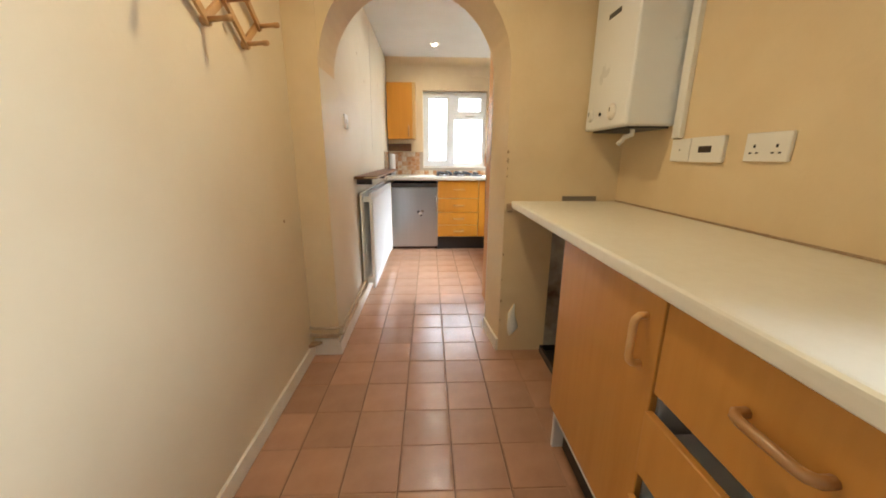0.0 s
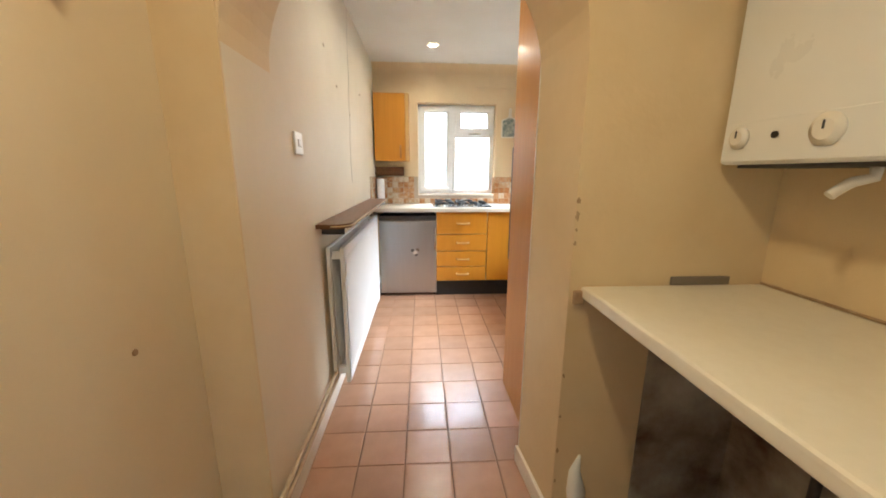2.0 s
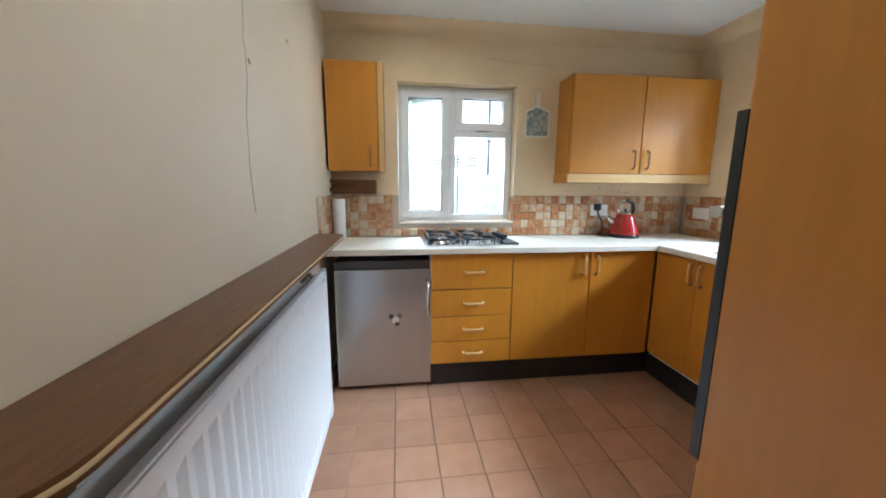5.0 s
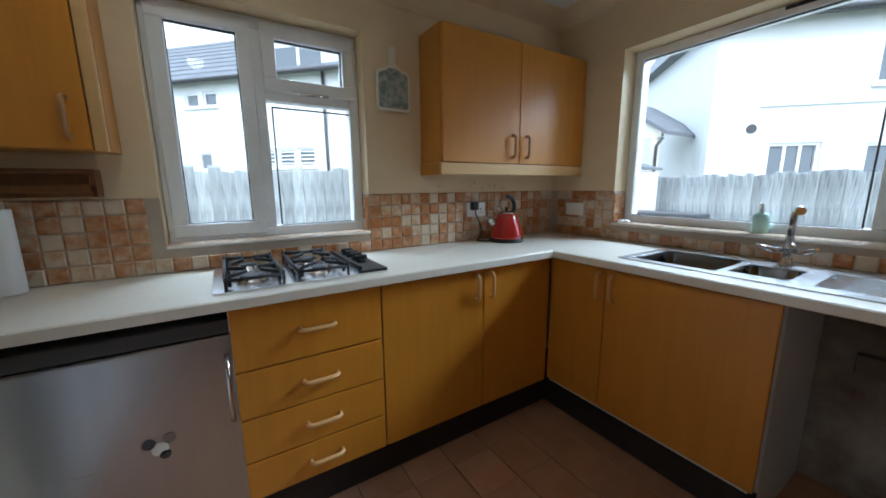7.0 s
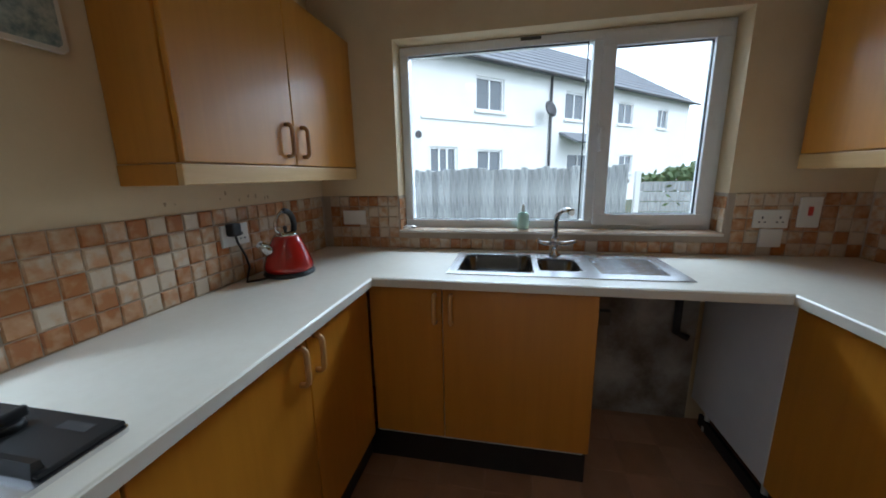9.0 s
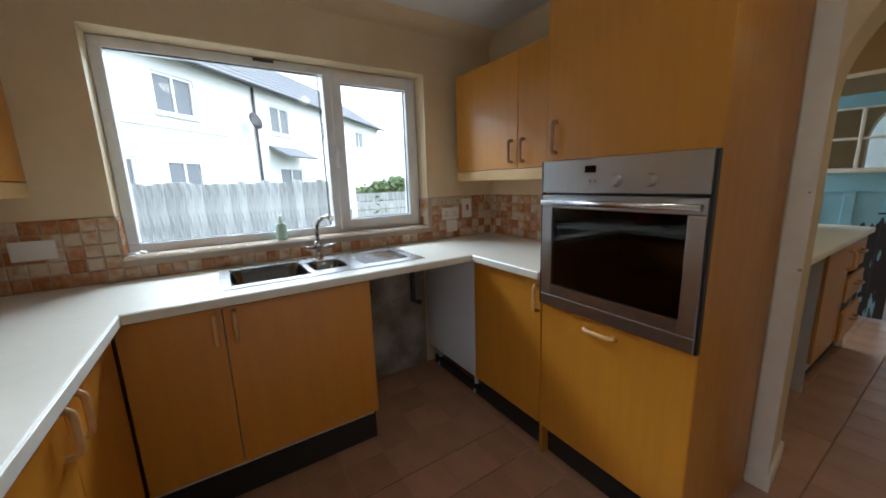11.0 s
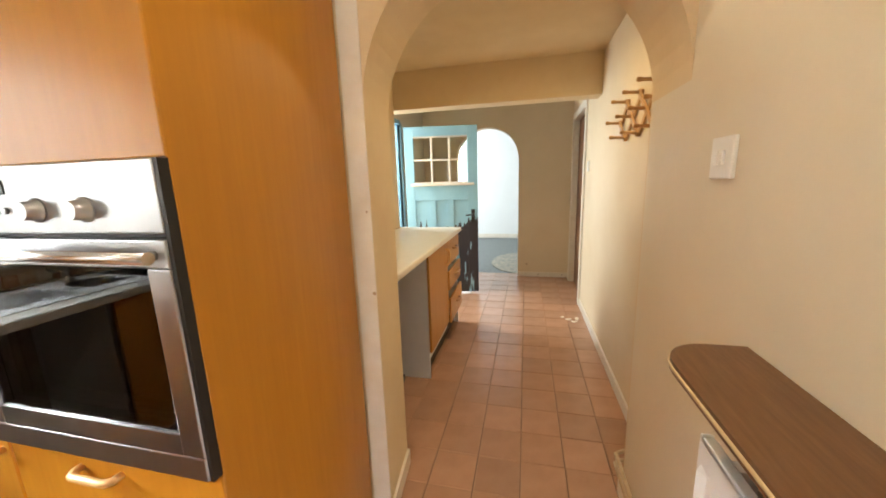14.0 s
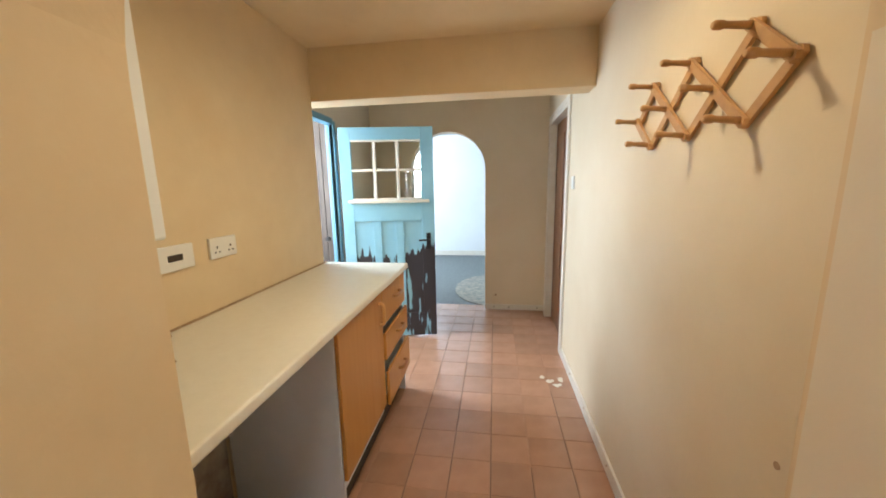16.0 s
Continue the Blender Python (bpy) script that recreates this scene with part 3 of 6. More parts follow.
def slab(cells, z0, z1, bevel=0.009):
    """A worktop from joined rectangles (x0, x1, y0, y1) with one softened edge all round."""
    xs = sorted({v for c in cells for v in c[:2]})
    ys = sorted({v for c in cells for v in c[2:]})
    bm = bmesh.new()
    at = {}
    for i in range(len(xs) - 1):
        for j in range(len(ys) - 1):
            mx, my = (xs[i] + xs[i + 1]) / 2, (ys[j] + ys[j + 1]) / 2
            if any(c[0] < mx < c[1] and c[2] < my < c[3] for c in cells):
                bm.faces.new([at.setdefault(p, bm.verts.new((*p, z1))) if p not in at else at[p] for p in ((xs[i], ys[j]), (xs[i + 1], ys[j]), (xs[i + 1], ys[j + 1]), (xs[i], ys[j + 1]))])
    loose = [v for v in bm.verts if not v.link_faces]
    bmesh.ops.delete(bm, geom=loose, context='VERTS')
    rim = [e for e in bm.edges if len(e.link_faces) == 1]
    top = bm.faces[:]
    ext = bmesh.ops.extrude_face_region(bm, geom=top)
    low = [g for g in ext["geom"] if isinstance(g, bmesh.types.BMVert)]
    for v in low:
        v.co.z = z0
    rims = [e for e in bm.edges if len(e.link_faces) == 2 and abs(e.verts[0].co.z - e.verts[1].co.z) < 1e-6
            and abs(e.link_faces[0].normal.dot(e.link_faces[1].normal)) < 0.5 or (len(e.link_faces) == 2 and e in rim)]
    bm.normal_update()
    rims = [e for e in bm.edges if len(e.link_faces) == 2 and abs(e.verts[0].co.z - e.verts[1].co.z) < 1e-6 and e.calc_face_angle(0) > 1.0]
    bmesh.ops.bevel(bm, geom=rims, offset=bevel, segments=3, affect='EDGES', profile=0.6)
    return bm


SK = (1.87, 2.29, 4.16, 5.085)      # sink's rim
HB = (1.90, 2.24, 4.53, 5.055)      # hole under the bowls
wt = slab([(XL + 0.002, XR - 0.002, 5.370, YW - 0.002), (1.775, XR - 0.002, HB[3], 5.370), (1.775, HB[0], HB[2], HB[3]),
           (HB[1], XR - 0.002, HB[2], HB[3]), (1.775, XR - 0.002, 3.92, HB[2]), (1.303, XR - 0.002, YK + 0.002, 3.92)], 0.862, 0.900)
kw = solid("kitchen_worktop", wt, M_WORKTOP, "cream laminate worktop running round three sides of the kitchen", "worktop")
for e_ in ((XL + 0.002, 1.772, 5.367, 5.3715), (1.772, 1.7765, 3.923, 5.367), (1.303, 1.772, 3.9185, 3.923)):
    part("front_edge", box(*e_, 0.8655, 0.8965, 0.0015), M_WORKTOP, kw)

# tall oven housing
u = thing("oven_housing", (0.95, 3.6, 0.0), "tall beech oven housing beside the arch", "cupboard", "kitchen base units")
part("side_panel", box(0.667, 0.677, YK + 0.014, YO - 0.004, 0.0, 2.26, 0.002), M_BEECH_SIDE, u)
part("side_panel", box(1.258, 1.276, YK + 0.004, YO - 0.004, 0.0, 2.26, 0.002), M_BEECH_SIDE, u)
part("top_panel", box(0.677, 1.258, YK + 0.004, YO - T - 0.004, 2.242, 2.26), M_BEECH_SIDE, u)
part("shelf", box(0.677, 1.258, YK + 0.03, YO - T - 0.006, 0.727, 0.747), M_CARCASS, u)
part("shelf", box(0.677, 1.258, YK + 0.03, YO - T - 0.006, 1.37, 1.388), M_CARCASS, u)
door_leaf(u, 0.668, 1.264, YO, 1.364, 2.256, "+y", (1.222, 1.455), "v")
door_leaf(u, 0.668, 1.270, YO, 0.150, 0.760, "+y", (0.99, 0.716), "h")
u.location.x += 0.026
# oven
o = thing("built_in_oven", (0.965, 3.65, 0.766), "stainless steel built-in oven with a black glass door", "oven")
cav = box(0.678, 1.256, YK + 0.05, YK + 0.07, 0.768, 1.376)
for a_ in ((0.678, 0.70, 0.768, 1.376), (1.234, 1.256, 0.768, 1.376), (0.70, 1.234, 0.768, 0.86), (0.70, 1.234, 1.215, 1.376)):
    box(a_[0], a_[1], YK + 0.07, YO - 0.006, a_[2], a_[3], bm=cav)
part("body", cav, M_GREYPL, o, "dark enamel oven cavity")
for z_ in (0.945, 1.015, 1.10):
    rack_ = bmesh.new()
    for y_ in (YK + 0.12, YO - 0.12):
        tube([(0.70, y_, z_), (1.234, y_, z_)], 0.004, 6, rack_)
    for k_ in range(12):
        tube([(0.73 + k_ * 0.043, YK + 0.12, z_), (0.73 + k_ * 0.043, YO - 0.12, z_)], 0.002, 5, rack_)
    part("oven_rack", rack_, M_CHROME, o, "thin chrome wire oven rack")
pan = part("control_panel", box(0.678, 1.268, YO - 0.004, YO + 0.018, 1.258, 1.381, 0.003), M_STEEL, o)
part("display", box(1.03, 1.075, YO + 0.018, YO + 0.0195, 1.330, 1.355), M_BLACKGLASS, pan, "small black clock display")
for x in (0.955, 0.84):
    part("knob", tube([(x, YO + 0.018, 1.300), (x, YO + 0.022, 1.300), (x, YO + 0.024, 1.300), (x, YO + 0.042, 1.300)], [0.022, 0.022, 0.018, 0.016], 20), M_STEEL, pan, "round steel oven knob")
for x in (1.055, 1.035):
    part("button", disc((x, YO + 0.018, 1.300), (0, 1, 0), 0.006, 0.006, 12), M_STEEL, pan, "small round steel button")
dr = part("door", box(0.678, 1.268, YO - 0.004, YO + 0.02, 1.198, 1.248, 0.003), M_STEEL, o, "brushed steel oven door")
part("bottom_rail", box(0.678, 1.268, YO - 0.004, YO + 0.02, 0.782, 0.832, 0.003), M_STEEL, dr)
for x in (0.678, 1.218):
    part("side_rail", box(x, x + 0.050, YO - 0.004, YO + 0.02, 0.832, 1.198, 0.003), M_STEEL, dr)
for x in (0.669, 1.2685):
    part("side_edge", box(x, x + 0.0085, YO - 0.003, YO + 0.016, 0.782, 1.38), M_BLACK, o, "black oven side edge")
part("lower_rail", box(0.728, 1.218, YO - 0.002, YO + 0.019, 0.832, 0.876), M_STEEL, dr)
part("glass", box(0.728, 1.218, YO - 0.002, YO + 0.014, 0.876, 1.198), M_OVENGLASS, dr, "dark reflective oven glass")
bar = tube([(0.685, YO + 0.045, 1.222), (1.247, YO + 0.045, 1.222)], 0.011, 14)
for x in (0.705, 1.227):
    tube([(x, YO + 0.018, 1.222), (x, YO + 0.045, 1.222)], 0.009, 10, bar)
part("handle", bar, M_DECK, dr, "steel bar oven handle")
o.location.x += 0.024
o.location.z -= 0.018


# ---- wall cupboards ----
def wall_cupboard(x0, x1, y_back, y_front, z0, z1, leaves, label, low=0.06, open_to=None):
    s = 1 if y_front > y_back else -1
    t_ = thing("wall_cupboard", ((x0 + x1) / 2, y_back, z0), label, "wall cupboard", "kitchen wall cupboards")
    ya, yb = sorted((y_back, y_front - s * T))
    part("body", box(x0, x1, ya, yb, z0, z1, 0.002), M_BEECH_SIDE, t_)
    for a0, a1, hx in leaves:
        if s < 0:
            door_leaf(t_, a0, a1, y_front, z0 + 0.002, z1, "-y", (hx, z0 + 0.095), "v")
        else:
            door_leaf(t_, a0, a1, y_front, z0 + 0.002, z1, "+y", (hx, z0 + 0.095), "v")
    if low:
        part("pelmet", box(x0 - 0.004, x1, min(y_front, y_front - s * 0.02), max(y_front, y_front - s * 0.02), z0 - low, z0 - 0.002, 0.003), M_PELMET, t_, "pale beech pelmet strip")
        ys = sorted((y_back, y_front - s * 0.02))
        part("pelmet", box(x0 - 0.004, x0 + 0.014, ys[0], ys[1], z0 - low, z0 - 0.002, 0.003), M_BEECH_SIDE, t_)
    return t_


wall_cupboard(1.303, XR - 0.004, YW - 0.004, 5.676, 1.345, 1.978, [(1.310, 1.812, 1.762), (1.816, 2.364, 1.866)], "two-door beech wall cupboard beside the small window")
wall_cupboard(1.304, 2.31, YK + 0.004, 3.63, 1.355, 1.962, [(1.308, 1.728, 1.685), (1.732, 2.306, 1.775)], "two-door beech wall cupboard beside the oven housing")
wc = wall_cupboard(XL + 0.014, 0.086, YW - 0.004, 5.73, 1.347, 2.0, [(XL + 0.016, 0.046, 0.0)], "narrow single-door beech wall cupboard", low=0)
part("trim", box(0.050, 0.084, 5.727, 5.747, 1.343, 2.0, 0.004), M_PELMET, wc, "pale beech edge strip")

# ---- fridge ----
f = thing("fridge", (0.055, 5.65, 0.0), "small stainless steel undercounter fridge with dark top", "fridge")
part("body", box(-0.222, 0.343, 5.485, YW - 0.02, 0.02, 0.815, 0.006), M_GREYPL, f)
part("door", box(-0.222, 0.343, 5.435, 5.483, 0.03, 0.768, 0.008, segments=3), M_STEEL, f)
part("top_trim", box(-0.222, 0.343, 5.44, 5.485, 0.772, 0.818, 0.004), M_GREYPL, f, "dark grey fridge top strip")
hb = tube([(0.322, 5.435, 0.70), (0.322, 5.40, 0.695), (0.322, 5.40, 0.49), (0.322, 5.435, 0.485)], 0.008, 8)
part("handle", hb, M_CHROME, f, "upright steel fridge handle")
for x in (-0.22, 0.325):
    part("foot", lathe([(0.018, 0.0), (0.018, 0.022)], x, 5.5, 12), M_BLACK, f)
f.location.x += 0.012

# ---- hob ----
h = thing("gas_hob", (0.615, 5.64, 0.9), "stainless steel gas hob with black pan supports", "hob")
part("tray", prism(rounded(0.318, 0.898, 5.425, 5.868, 0.012), "z", 0.900, 0.908), M_HOB, h)
for bx, by, r in ((0.435, 5.54, 0.042), (0.435, 5.755, 0.035), (0.66, 5.54, 0.03), (0.66, 5.755, 0.038)):
    bn = part("burner", lathe([(r + 0.012, 0.908), (r + 0.012, 0.913), (r, 0.914), (r, 0.924)], bx, by, 24), M_HOB, h)
    part("cap", lathe([(r - 0.004, 0.924), (r - 0.002, 0.928), (r * 0.7, 0.931)], bx, by, 24), M_IRON, bn, "black burner cap")
for x0, x1 in ((0.335, 0.545), (0.555, 0.765)):
    g = bmesh.new()
    xm = (x0 + x1) / 2
    zt, zl = 0.950, 0.909
    for yy in (5.45, 5.845):
        for xx in (x0 + 0.02, x1 - 0.02):
            tube([(xx, yy, zl), (xx, yy, zt - 0.006), (xx, yy + (0.006 if yy < 5.6 else -0.006), zt)], 0.005, 6, g)
        tube([(x0 + 0.02, yy, zt - 0.012), (x1 - 0.02, yy, zt - 0.012)], 0.0065, 6, g)
    for by in (5.54, 5.755):
        for k in range(4):
            a = math.pi / 4 + k * math.pi / 2
            c0 = Vector((xm + 0.105 * math.cos(a), by + 0.105 * math.sin(a), zt - 0.004))
            c1 = Vector((xm + 0.03 * math.cos(a), by + 0.03 * math.sin(a), zt))
            tube([c0 + Vector((0, 0, -0.03)), c0, c1], 0.0075, 6, g)
    for xx in (x0 + 0.02, x1 - 0.02):
        tube([(xx, 5.45, zt - 0.012), (xx, 5.845, zt - 0.012)], 0.0065, 6, g)
    part("pan_support", g, M_IRON, h, "black cast-iron pan support")
part("knob_panel", box(0.785, 0.897, 5.435, 5.86, 0.908, 0.916, 0.003), M_BLACK, h)
part("ridge", prism([(0.783, 0.908), (0.801, 0.908), (0.797, 0.930), (0.787, 0.932)], "y", 5.445, 5.856), M_BLACK, h, "raised black rim of the control panel")
part("badge", box(0.862, 0.880, 5.47, 5.53, 0.9158, 0.9164), M_GREYPL, h, "plain pale maker's mark")
for y in (5.60, 5.665, 5.73, 5.795):
    part("knob", merge(lathe([(0.021, 0.916), (0.020, 0.926), (0.016, 0.928)], 0.845, y, 18), box(0.820, 0.872, y - 0.007, y + 0.007, 0.926, 0.944, 0.004)), M_BLACK, h, "round black hob knob")

# ---- sink, tap ----
s = thing("sink", (2.1, 4.65, 0.9), "stainless steel sink with one and a half bowls and drainer", "sink")


def bowl(x0, x1, y0, y1, depth, r):
    bm = bmesh.new()
    loops = []
    for inset, z in ((0.0, 0.903), (0.006, 0.895), (0.014, 0.88 - depth * 0.5), (0.03, 0.9 - depth), (0.10, 0.897 - depth)):
        q = min(inset, (x1 - x0) * 0.4)
        loops.append([bm.verts.new((px, py, z)) for px, py in rounded(x0 + q, x1 - q, y0 + q, y1 - q, max(0.01, r - q * 0.4), 4)])
    for a, c in zip(loops, loops[1:]):
        for i in range(len(a)):
            bm.faces.new((a[i], a[(i + 1) % len(a)], c[(i + 1) % len(a)], c[i])).smooth = True
    bm.faces.new(loops[-1])
    return bm


B1, B2 = (1.915, 2.23, 4.73, 5.045), (1.955, 2.165, 4.535, 4.705)
rim = bmesh.new()
xs = [SK[0], 1.915, 1.955, 2.165, 2.23, SK[1]]
ys = [SK[2], 4.535, 4.705, 4.73, 5.045, SK[3]]
cells = []
for i in range(5):
    for j in range(5):
        mx, my = (xs[i] + xs[i + 1]) / 2, (ys[j] + ys[j + 1]) / 2
        if not any(b_[0] < mx < b_[1] and b_[2] < my < b_[3] for b_ in (B1, B2)):
            cells.append((xs[i], xs[i + 1], ys[j], ys[j + 1]))
part("deck", slab(cells, 0.900, 0.9045, 0.0015), M_DECK, s)
part("main_bowl", bowl(*B1, 0.15, 0.06), M_SINK_DARKENED, s)
part("half_bowl", bowl(*B2, 0.10, 0.05), M_SINK_DARKENED, s)
for k in range(9):
    part("drainer_rib", tube([(1.95 + k * 0.03, 4.22, 0.9045), (1.95 + k * 0.03, 4.47, 0.9045)], 0.004, 6), M_DECK, s)
tp = thing("mixer_tap", (2.25, 4.615, 0.9045), "chrome kitchen mixer tap with twin levers", "tap")
part("body", lathe([(0.028, 0.9045), (0.026, 0.912), (0.017, 0.92), (0.017, 0.96), (0.022, 0.965), (0.022, 0.985), (0.014, 0.995)], 2.25, 4.615), M_CHROME, tp)
sp = [(2.25, 4.615, 0.99), (2.25, 4.615, 1.06)] + [(2.25 - 0.11 * (1 - math.cos(radians(a))) * 0.9, 4.615 - 0.035 * (1 - math.cos(radians(a))), 1.06 + 0.075 * math.sin(radians(a))) for a in (25, 50, 75, 95, 115)]
part("spout", tube(sp, [0.012] * 5 + [0.012, 0.015], 12), M_CHROME, tp)
for sy in (-1, 1):
    part("lever", tube([(2.25, 4.615 + sy * 0.015, 0.965), (2.24, 4.615 + sy * 0.045, 0.962), (2.22, 4.615 + sy * 0.075, 0.975), (2.2, 4.615 + sy * 0.09, 0.985)], [0.011, 0.012, 0.008, 0.006], 10), M_CHROME, tp)
bt = thing("soap_bottle", (2.44, 4.765, 1.0005), "clear pump bottle of green hand soap on the sill", "soap bottle")
part("bottle", lathe([(0.027, 1.0005), (0.031, 1.006), (0.031, 1.076), (0.024, 1.091), (0.011, 1.096)], 2.44, 4.765, 18), M_SOAP, bt)
part("pump", tube([(2.44, 4.765, 1.096), (2.44, 4.765, 1.131), (2.42, 4.765, 1.136), (2.40, 4.765, 1.128)], [0.011, 0.006, 0.006, 0.005], 10), M_WHITEPL, bt, "white soap pump")
sc_ = bmesh.new()
for k in range(7):
    a = k * 0.9
    disc((2.425 + 0.014 * math.cos(a), 5.40 + 0.026 * math.sin(a), 1.0025 + 0.004 * (k % 3)), (math.cos(a) * 0.4, math.sin(a) * 0.4, 1), 0.016, 0.006, 8, sc_)
solid("scrubbing_pad", sc_, M_WHITEPL, "crumpled white scrap on the window sill", "scrap")

# ---- kettle ----
k = thing("kettle", (1.80, 5.75, 0.9), "glossy red pyramid kettle with chrome trim on the worktop", "kettle")
KX, KY = 1.798, 5.752
part("base", lathe([(0.100, 0.9), (0.103, 0.906), (0.100, 0.918), (0.094, 0.92)], KX, KY), M_BLACK, k)
part("body", lathe([(0.097, 0.92), (0.100, 0.93), (0.098, 0.945), (0.085, 0.985), (0.068, 1.03), (0.054, 1.058), (0.046, 1.066)], KX, KY), M_RED, k, "glossy red enamel kettle body")
lid = part("lid", lathe([(0.047, 1.066), (0.042, 1.074), (0.02, 1.082), (0.006, 1.084)], KX, KY), M_CHROME, k, "chrome kettle lid")
part("lid_knob", lathe([(0.006, 1.084), (0.009, 1.094), (0.009, 1.10), (0.004, 1.104)], KX, KY, 14), M_BLACK, lid)
part("spout", tube([(KX - 0.052, KY + 0.022, 0.995), (KX - 0.083, KY + 0.035, 1.022), (KX - 0.108, KY + 0.045, 1.045)], [0.028, 0.022, 0.016], 14), M_CHROME, k, "short chrome spout")
hp = [(KX - 0.036, KY - 0.01, 1.066)] + [(KX + 0.062 * math.cos(radians(a)), KY, 1.105 + 0.062 * math.sin(radians(a))) for a in range(190, 55, -15)]
part("handle_arm", tube(hp, 0.006, 8), M_CHROME, k, "curved chrome handle arm")
part("handle", tube([(KX + 0.062 * math.cos(radians(a)), KY, 1.105 + 0.062 * math.sin(radians(a))) for a in range(95, -40, -12)], [0.008] + [0.012] * 9 + [0.012, 0.007], 10), M_BLACK, k, "black curved kettle handle")
part("cord", tube([(KX - 0.098, KY + 0.02, 0.907), (1.672, 5.80, 0.905), (1.64, 5.83, 0.906), (1.68, 5.86, 0.915), (1.70, 5.862, 0.95), (1.69, 5.865, 1.0), (1.655, 5.862, 1.06), (1.645, 5.858, 1.09)], 0.0045, 7), M_BLACK, k, "black flex")
part("plug", box(1.622, 1.668, 5.845, 5.882, 1.085, 1.135, 0.008), M_BLACK, k, "black three-pin plug")


# ---- electric plates ----
def plate(name, x0, x1, y0, y1, z0, z1, label, category, marks=()):
    t_ = thing(name, ((x0 + x1) / 2, (y0 + y1) / 2, z0), label, category)
    part("faceplate", box(x0, x1, y0, y1, z0, z1, 0.003), M_WHITEPL, t_)
    for nm, m_, b_, lb in marks:
        part(nm, box(*b_, 0.0015), m_, t_, lb)
    return t_


def pins(axis, at, centre, z):
    """The three slots of one outlet, on a plate facing along an axis."""
    out = []
    for dz, da, w, h_ in ((0.014, 0, 0.003, 0.005), (-0.006, -0.011, 0.004, 0.0025), (-0.006, 0.011, 0.004, 0.0025)):
        a0, a1 = centre + da - w, centre + da + w
        lo, hi = sorted((at, at + (-0.0012 if axis[0] == "-" else 0.0012)))
        out.append(("slot", M_BLACK, (a0, a1, lo, hi, z + dz - h_, z + dz + h_) if axis[1] == "y" else (lo, hi, a0, a1, z + dz - h_, z + dz + h_), ""))
    return out


Y9 = YW - 0.009
plate("socket", 1.600, 1.735, Y9 - 0.01, Y9, 1.045, 1.128, "white double socket on the tiled splashback", "socket", pins("-y", Y9 - 0.01, 1.70, 1.075) + [("switch", M_WHITEPL, (1.675, 1.69, Y9 - 0.013, Y9 - 0.01, 1.1, 1.118), "")])
plate("socket", XR - 0.019, XR - 0.009, 5.635, 5.77, 1.032, 1.112, "white blank double socket on the tiled splashback", "socket")
plate("socket", XR - 0.019, XR - 0.009, 3.595, 3.735, 1.032, 1.116, "white double socket beside the wide window", "socket", pins("-x", XR - 0.019, 3.63, 1.066) + pins("-x", XR - 0.019, 3.70, 1.066))
plate("socket", XR - 0.019, XR - 0.009, 3.61, 3.70, 0.943, 1.027, "white single socket beside the wide window", "socket")
plate("cooker_switch", XR - 0.021, XR - 0.009, 3.48, 3.562, 1.036, 1.172, "white cooker switch with a red rocker", "switch",
      [("rocker", material("red_rocker", (0.5, 0.03, 0.02), 0.3), (XR - 0.025, XR - 0.021, 3.512, 3.530, 1.09, 1.13), "red rocker")])
plate("light_switch", XL, XL + 0.010, 3.452, 3.538, 1.298, 1.384, "white wall light switch with grubby paint round it", "switch",
      [("rocker", M_WHITEPL, (XL + 0.010, XL + 0.016, 3.478, 3.492, 1.326, 1.356), ""), ("rocker", M_WHITEPL, (XL + 0.010, XL + 0.016, 3.498, 3.512, 1.326, 1.356), "")])
plate("socket", XD - 0.013, XD, 2.098, 2.243, 1.117, 1.202, "white double socket over the corridor worktop", "socket", pins("-x", XD - 0.013, 2.135, 1.148) + pins("-x", XD - 0.013, 2.208, 1.148))
plate("fused_switch", XD - 0.016, XD, 2.325, 2.48, 1.112, 1.202, "white fused spur switch with a dark window", "switch", [("window", M_DARKIN, (XD - 0.0175, XD - 0.016, 2.375, 2.435, 1.146, 1.169), "")])
plate("fused_switch", XD - 0.013, XD, 2.488, 2.592, 1.113, 1.2, "white single fused switch plate", "switch", [("screw", M_BRACKET, (XD - 0.0145, XD - 0.013, 2.537, 2.543, 1.154, 1.16), "")])

# ---- radiator and shelf ----
r = thing("radiator", (-0.24, 4.34, 0.13), "white double panel radiator with fluted front", "radiator")


def flutes(x, depth, y0, y1, z0, z1):
    """A pressed panel: upright flutes between flat top and bottom bands."""
    bm = bmesh.new()
    n = int((y1 - y0) / 0.048)
    prof = []
    for i in range(n):
        a = y0 + (y1 - y0) * i / n
        w_ = (y1 - y0) / n
        prof += [(a + w_ * 0.05, 0), (a + w_ * 0.30, 1), (a + w_ * 0.70, 1), (a + w_ * 0.95, 0)]
    rows = []
    for z, k_ in ((z0, 0), (z0 + 0.04, 0), (z0 + 0.065, 1), (z1 - 0.065, 1), (z1 - 0.04, 0), (z1, 0)):
        rows.append([bm.verts.new((x + depth * (1 - q) if k_ else x + depth, a, z)) for a, q in prof])
    for p, q in zip(rows, rows[1:]):
        for i in range(len(p) - 1):
            bm.faces.new((p[i], p[i + 1], q[i + 1], q[i])).smooth = False
    back = [bm.verts.new((x - 0.012, a, z)) for a, z in ((y0, z0), (y1, z0), (y1, z1), (y0, z1))]
    bm.faces.new(back)
    return bm


